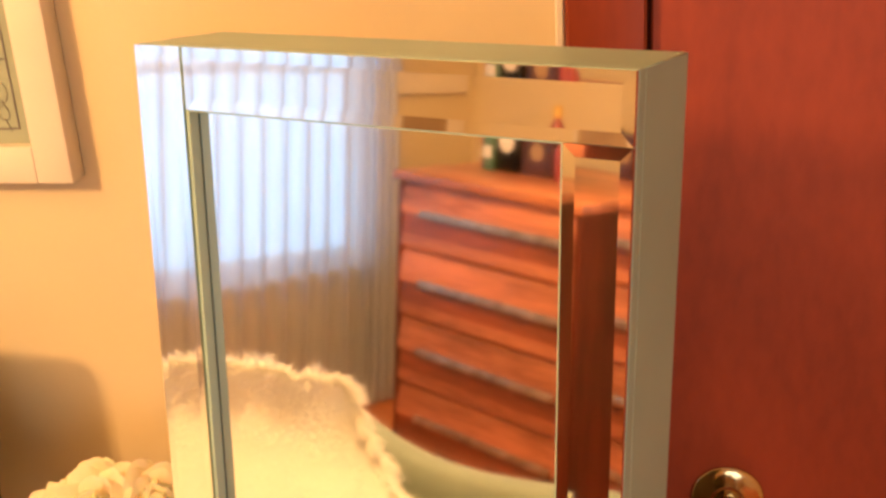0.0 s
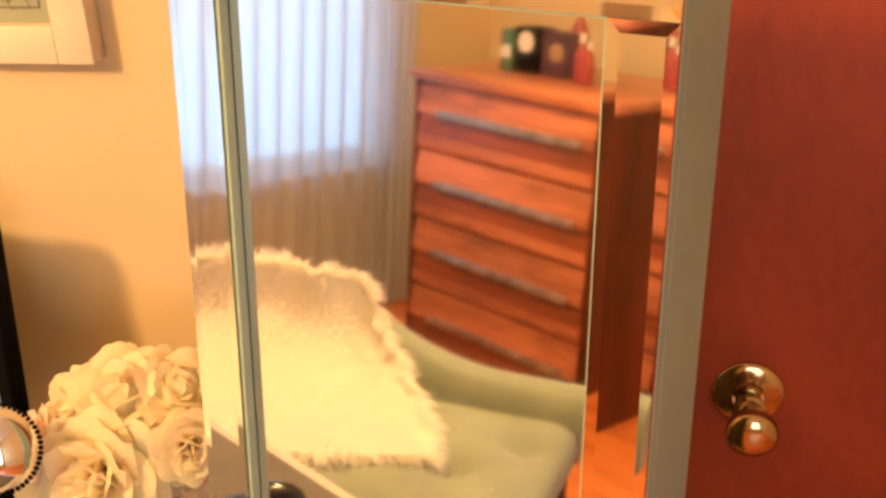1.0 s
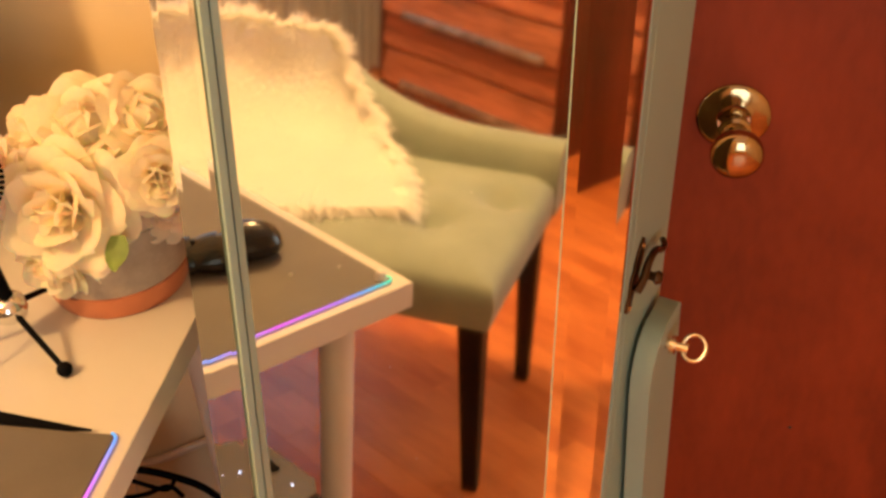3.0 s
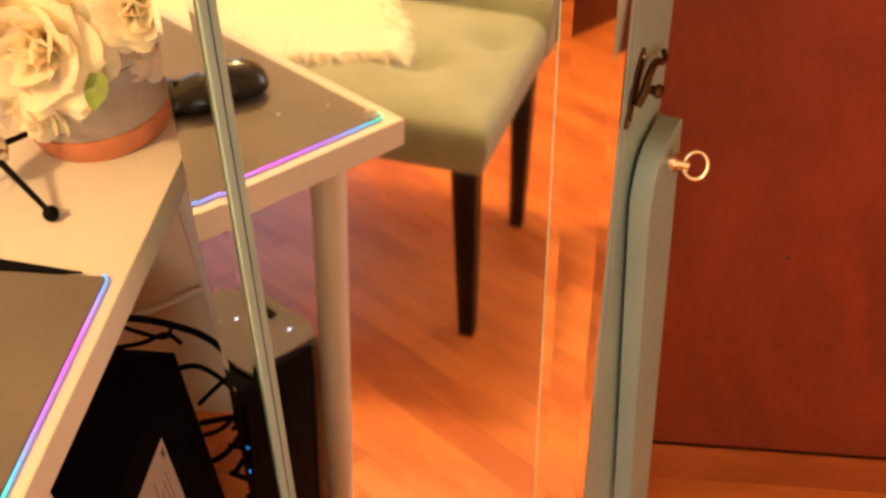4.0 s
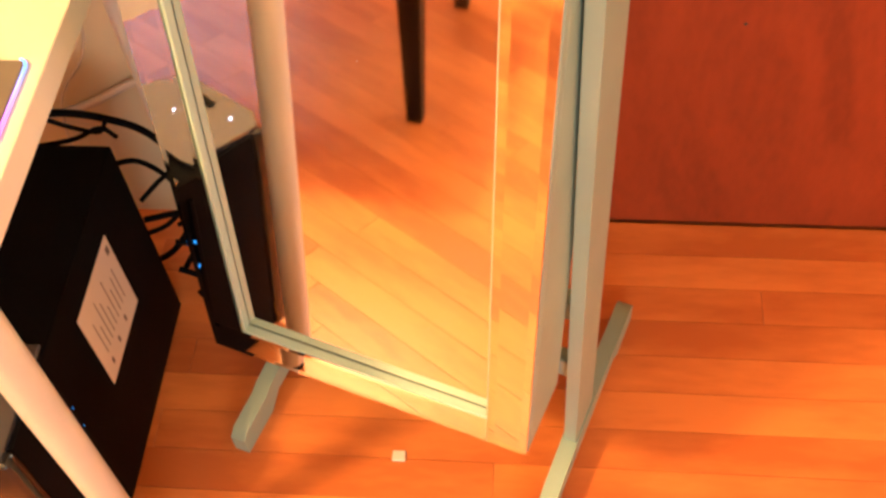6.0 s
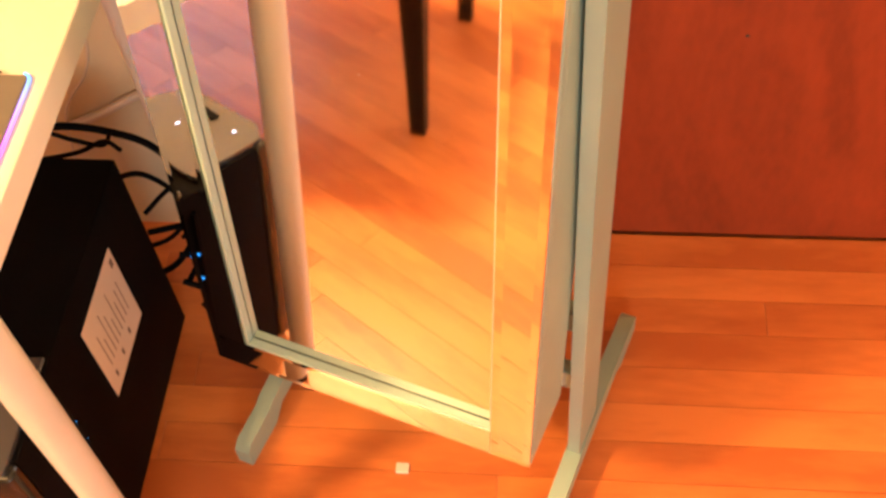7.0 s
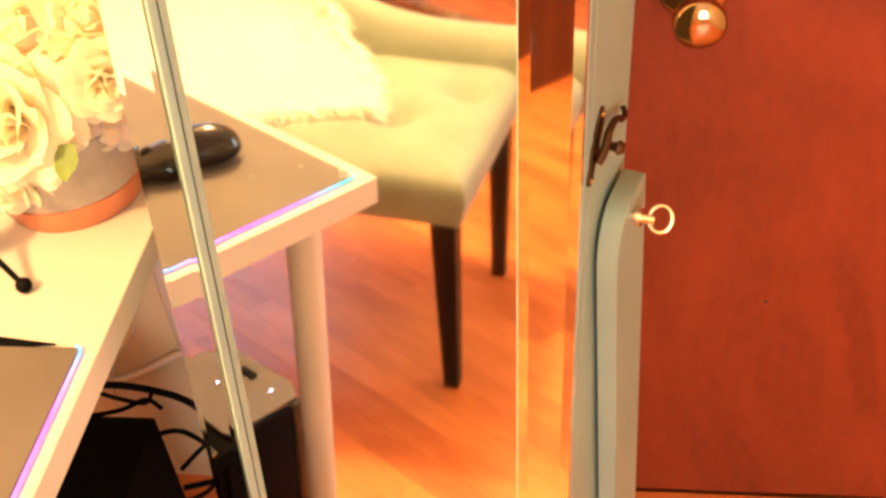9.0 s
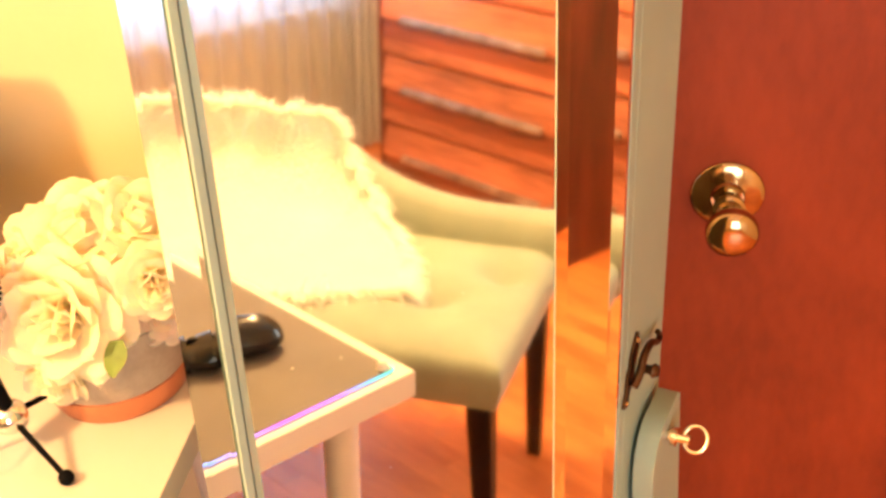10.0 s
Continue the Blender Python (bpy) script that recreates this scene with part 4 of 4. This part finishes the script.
def throw():
    """A long-haired pelt: from the front of the seat up over the back. Tufts of hair stand on a base sheet."""
    t = thing("fur_throw", CHAIR, "ivory long-haired fur throw draped over chair", "throw")
    rng = random.Random(2)

    def surface(u, v):
        # u: across, 0 at the edge nearest the corner; v: 0 at the seat front, 1 at the top of the back
        left = 0.190 + 0.30 * v ** 1.15 + 0.022 * noise.noise((v * 9, 2.5, 0)) + 0.012 * noise.noise((v * 31, 7.5, 0))
        x = left + (0.90 - left) * u
        front = 0.175 - 0.105 * min(1, u / 0.35)
        a, b, c = (1 - v) ** 2, 2 * v * (1 - v), v * v
        y = a * front + b * 0.475 + c * 0.495
        z = a * 0.522 + b * 0.492 + c * 0.728
        return Vector((x, y, z + 0.006 * noise.noise((u * 3, v * 3, 7))))
    bm = bmesh.new()
    n, k = 30, 44
    grid = [[bm.verts.new(surface(i / n, j / k)) for j in range(k + 1)] for i in range(n + 1)]
    for a, b in zip(grid, grid[1:]):
        for j in range(k):
            bm.faces.new((a[j], b[j], b[j + 1], a[j + 1]))
    part("hide", bm, M_FUR, t, smooth=180)
    verts, faces = [], []
    for k in range(13000):
        u, v = rng.random(), rng.random()
        rim = k < 3600
        if rim:
            if rng.random() < 0.6:
                u = abs(rng.gauss(0, 0.012))
            else:
                v = rng.choice((abs(rng.gauss(0, 0.012)), 1 - abs(rng.gauss(0, 0.012))))
        p = surface(u, v)
        du, dv = surface(min(u + 0.02, 1), v) - surface(max(u - 0.02, 0), v), surface(u, min(v + 0.02, 1)) - surface(u, max(v - 0.02, 0))
        nrm = du.cross(dv).normalized()
        swirl = Vector((noise.noise((u * 6, v * 6, 1)), noise.noise((u * 6, v * 6, 5)), noise.noise((u * 6, v * 6, 9)))) * 0.4
        out = Vector((-1.0 if rim and u < 0.1 else (u - 0.5) * 1.2, -0.35, 0.5 if rim and v > 0.9 else -0.55)) + swirl + Vector((rng.gauss(0, 0.28), rng.gauss(0, 0.28), rng.gauss(0, 0.28)))
        d = (nrm * (0.12 if rim else 0.03) + out * 0.75).normalized()
        side = d.cross(nrm + Vector((rng.gauss(0, 0.3), rng.gauss(0, 0.3), rng.gauss(0, 0.3)))).normalized()
        length, w = rng.uniform(0.018, 0.06) if rim else rng.uniform(0.007, 0.014), 0.0026
        tip = p + d * length + Vector((0, 0, -0.006))
        mid = p + d * length * 0.55
        b0 = len(verts)
        verts += [p - side * w, p + side * w, mid + side * w * 0.8, mid - side * w * 0.8, tip]
        faces += [(b0, b0 + 1, b0 + 2, b0 + 3), (b0 + 3, b0 + 2, b0 + 4)]
    me = bpy.data.meshes.new("hair")
    me.from_pydata([tuple(v) for v in verts], [], faces)
    me.materials.append(M_FUR)
    hair = new("hair", me)
    hair.parent = t
    hair["kind"] = "stuff"


throw()


# ---- chest of drawers ----
def dresser():
    x0, x1, y0, y1, h = -2.185, -1.395, -1.50, -0.86, 1.002
    t = thing("chest_of_drawers", pose(x0, y0, 0), "reddish cherry wood chest of drawers with long steel pulls", "dresser")
    W, D = x1 - x0, y1 - y0
    # Sides, back and plinth take the darkened cherry, the front the lit one.
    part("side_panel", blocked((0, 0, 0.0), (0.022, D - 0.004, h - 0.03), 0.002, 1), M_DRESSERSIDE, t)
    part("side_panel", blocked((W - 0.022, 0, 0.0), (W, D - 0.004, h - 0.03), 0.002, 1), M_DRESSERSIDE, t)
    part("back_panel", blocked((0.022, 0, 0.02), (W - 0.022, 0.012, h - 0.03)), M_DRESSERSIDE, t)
    part("top", blocked((-0.012, -0.006, h - 0.03), (W + 0.012, D + 0.014, h), 0.005), M_DRESSER, t, smooth=40)
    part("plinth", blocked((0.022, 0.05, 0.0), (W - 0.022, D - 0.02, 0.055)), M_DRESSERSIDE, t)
    rows = [(0.748, 0.970), (0.518, 0.7455), (0.288, 0.5155), (0.058, 0.2855)]
    for z0, z1 in rows:
        # front board: its upper half slopes out to the pull, below which the face falls back
        zm = z0 + 0.122
        outline = [(0.06, z0), (D - 0.010, z0), (D - 0.002, z0 + 0.012), (D - 0.004, z0 + 0.052), (D - 0.010, zm - 0.014), (D - 0.010, zm - 0.006), (D + 0.002, zm - 0.004), (D + 0.002, zm + 0.012),
                   (D - 0.008, z1 - 0.03), (D - 0.012, z1 - 0.004), (0.06, z1)]
        dr = part("drawer", rounded(extrude_profile(bmesh.new(), outline, "x", 0.024, W - 0.024), 0.0025, 2), M_DRESSER, t, smooth=30)
        # The shaded band below the pull is painted in with a darker cherry.
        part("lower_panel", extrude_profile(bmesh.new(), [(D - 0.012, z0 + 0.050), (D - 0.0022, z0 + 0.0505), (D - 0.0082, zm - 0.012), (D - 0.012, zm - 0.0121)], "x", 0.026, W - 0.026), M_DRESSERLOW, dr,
             "recessed panel coloured darker for shade under the pull")
        part("pull", rounded(extrude_profile(bmesh.new(), [(D - 0.001, zm - 0.010), (D + 0.009, zm - 0.010), (D + 0.011, zm - 0.004), (D + 0.002, zm + 0.014), (D - 0.001, zm + 0.014)], "x", 0.115, W - 0.075), 0.0015), M_STEEL, dr, "long flat tarnished steel pull", smooth=50)


dresser()
BOXES = [((-2.065, -1.16), (0.03, 0.05, 0.12), M_RED, "small red carton"), ((-2.03, -1.14), (0.045, 0.05, 0.135), M_GREEN, "dark green bottle box"),
         ((-1.955, -1.17), (0.095, 0.09, 0.145), M_BLACK, "black gift box with round white badge"), ((-1.835, -1.18), (0.13, 0.08, 0.14), M_DARKRED, "dark red printed box"),
         ((-1.72, -1.13), (0.045, 0.045, 0.15), M_RED, "red and white bottle"), ((-1.675, -1.11), (0.035, 0.035, 0.13), M_RED, "slim red bottle"),
         ((-1.90, -1.32), (0.06, 0.06, 0.22), M_RED, "red bottle with yellow cap")]
for k, ((x, y), (w, d, h), mat, label) in enumerate(BOXES):
    b = thing("bottle" if "bottle" in label and "box" not in label else "carton", pose(x, y, 1.002), label + " standing on chest", "bottle" if k > 3 else "box")
    if k > 3:
        part("flask", lathe(bmesh.new(), [(0, 0), (w / 2, 0), (w / 2, h * 0.62), (w * 0.2, h * 0.78), (w * 0.2, h * 0.82), (0, h * 0.82)], 20), mat, b, smooth=40)
        part("cap", lathe(bmesh.new(), [(0, h * 0.82), (w * 0.26, h * 0.82), (w * 0.24, h), (0, h)], 16), M_YELLOW if k == 6 else M_PAPER, b, "yellow cap" if k == 6 else "white cap", smooth=40)
    else:
        part("box", rounded(blocked((-w / 2, -d / 2, 0), (w / 2, d / 2, h)), 0.002), mat, b)
        if k == 2:
            part("badge", lathe(bmesh.new(), [(0, 0.001), (0.034, 0.001), (0.034, 0)], 28, pose(0, d / 2, h * 0.68, -90)), M_PAPER, b, "round white badge")
        elif k == 3:
            part("badge", lathe(bmesh.new(), [(0, 0.001), (0.03, 0.001), (0.03, 0)], 28, pose(0, d / 2, h * 0.55, -90)), M_BROWNPRINT, b, "faded red print")
        else:
            part("panel", blocked((-w * 0.4, d / 2, h * 0.3), (w * 0.4, d / 2 + 0.001, h * 0.6)), M_PAPER, b, "pale label")



def hanging_frame(m, w, h, bar, label):
    t = thing("hanging_frame", m, label, "picture")
    bm = bmesh.new()
    for lo, hi in (((0, 0), (w, bar)), ((0, h - bar), (w, h)), ((0, bar), (bar, h - bar)), ((w - bar, bar), (w, h - bar))):
        block(bm, (lo[0], 0.001, lo[1]), (hi[0], 0.025, hi[1]), 0.003, 1)
    part("frame", bm, M_FRAMEWHITE, t)
    part("picture_panel", blocked((bar, 0.002, bar), (w - bar, 0.012, h - bar)), M_BROWNPRINT, t, "brown picture panel")


hanging_frame(pose(X0, -1.285, 1.20, 0, 0, -90), 0.42, 0.55, 0.085, "white framed brown picture hanging beside curtain")
hanging_frame(pose(-2.16, Y0, 1.315), 0.26, 0.30, 0.012, "small thin framed brown picture hanging above chest")


# ---- floor boards ----
def boards():
    floor = tagged(new("floor"), "orange brown oak strip floor", "floor", kind="structure")
    rng = random.Random(12)
    width, shapes = 0.0594, {}
    lengths = [0.55, 0.75, 0.95, 1.2]

    def mesh(n):
        if n not in shapes:
            bm = blocked((0.0004, 0.0004, -0.012), (n - 0.0004, width - 0.0004, 0.0))
            me = bpy.data.meshes.new("floor_board")
            bm.to_mesh(me)
            bm.free()
            me.materials.append(M_FLOOR)
            shapes[n] = me
        return shapes[n]
    y = 1.3226 - 52 * width
    while y < Y1 - 0.02:
        x = X0 - rng.uniform(0.0, 0.4)
        while x < X1:
            n = rng.choice(lengths)
            left, right = max(x, X0), min(x + n, X1)
            if right - left > 0.02:
                ob = new("floor_board", mesh(round(right - left, 2)))
                ob.location, ob.parent = (left, y, 0.0), floor
            x += n
        y += width


boards()
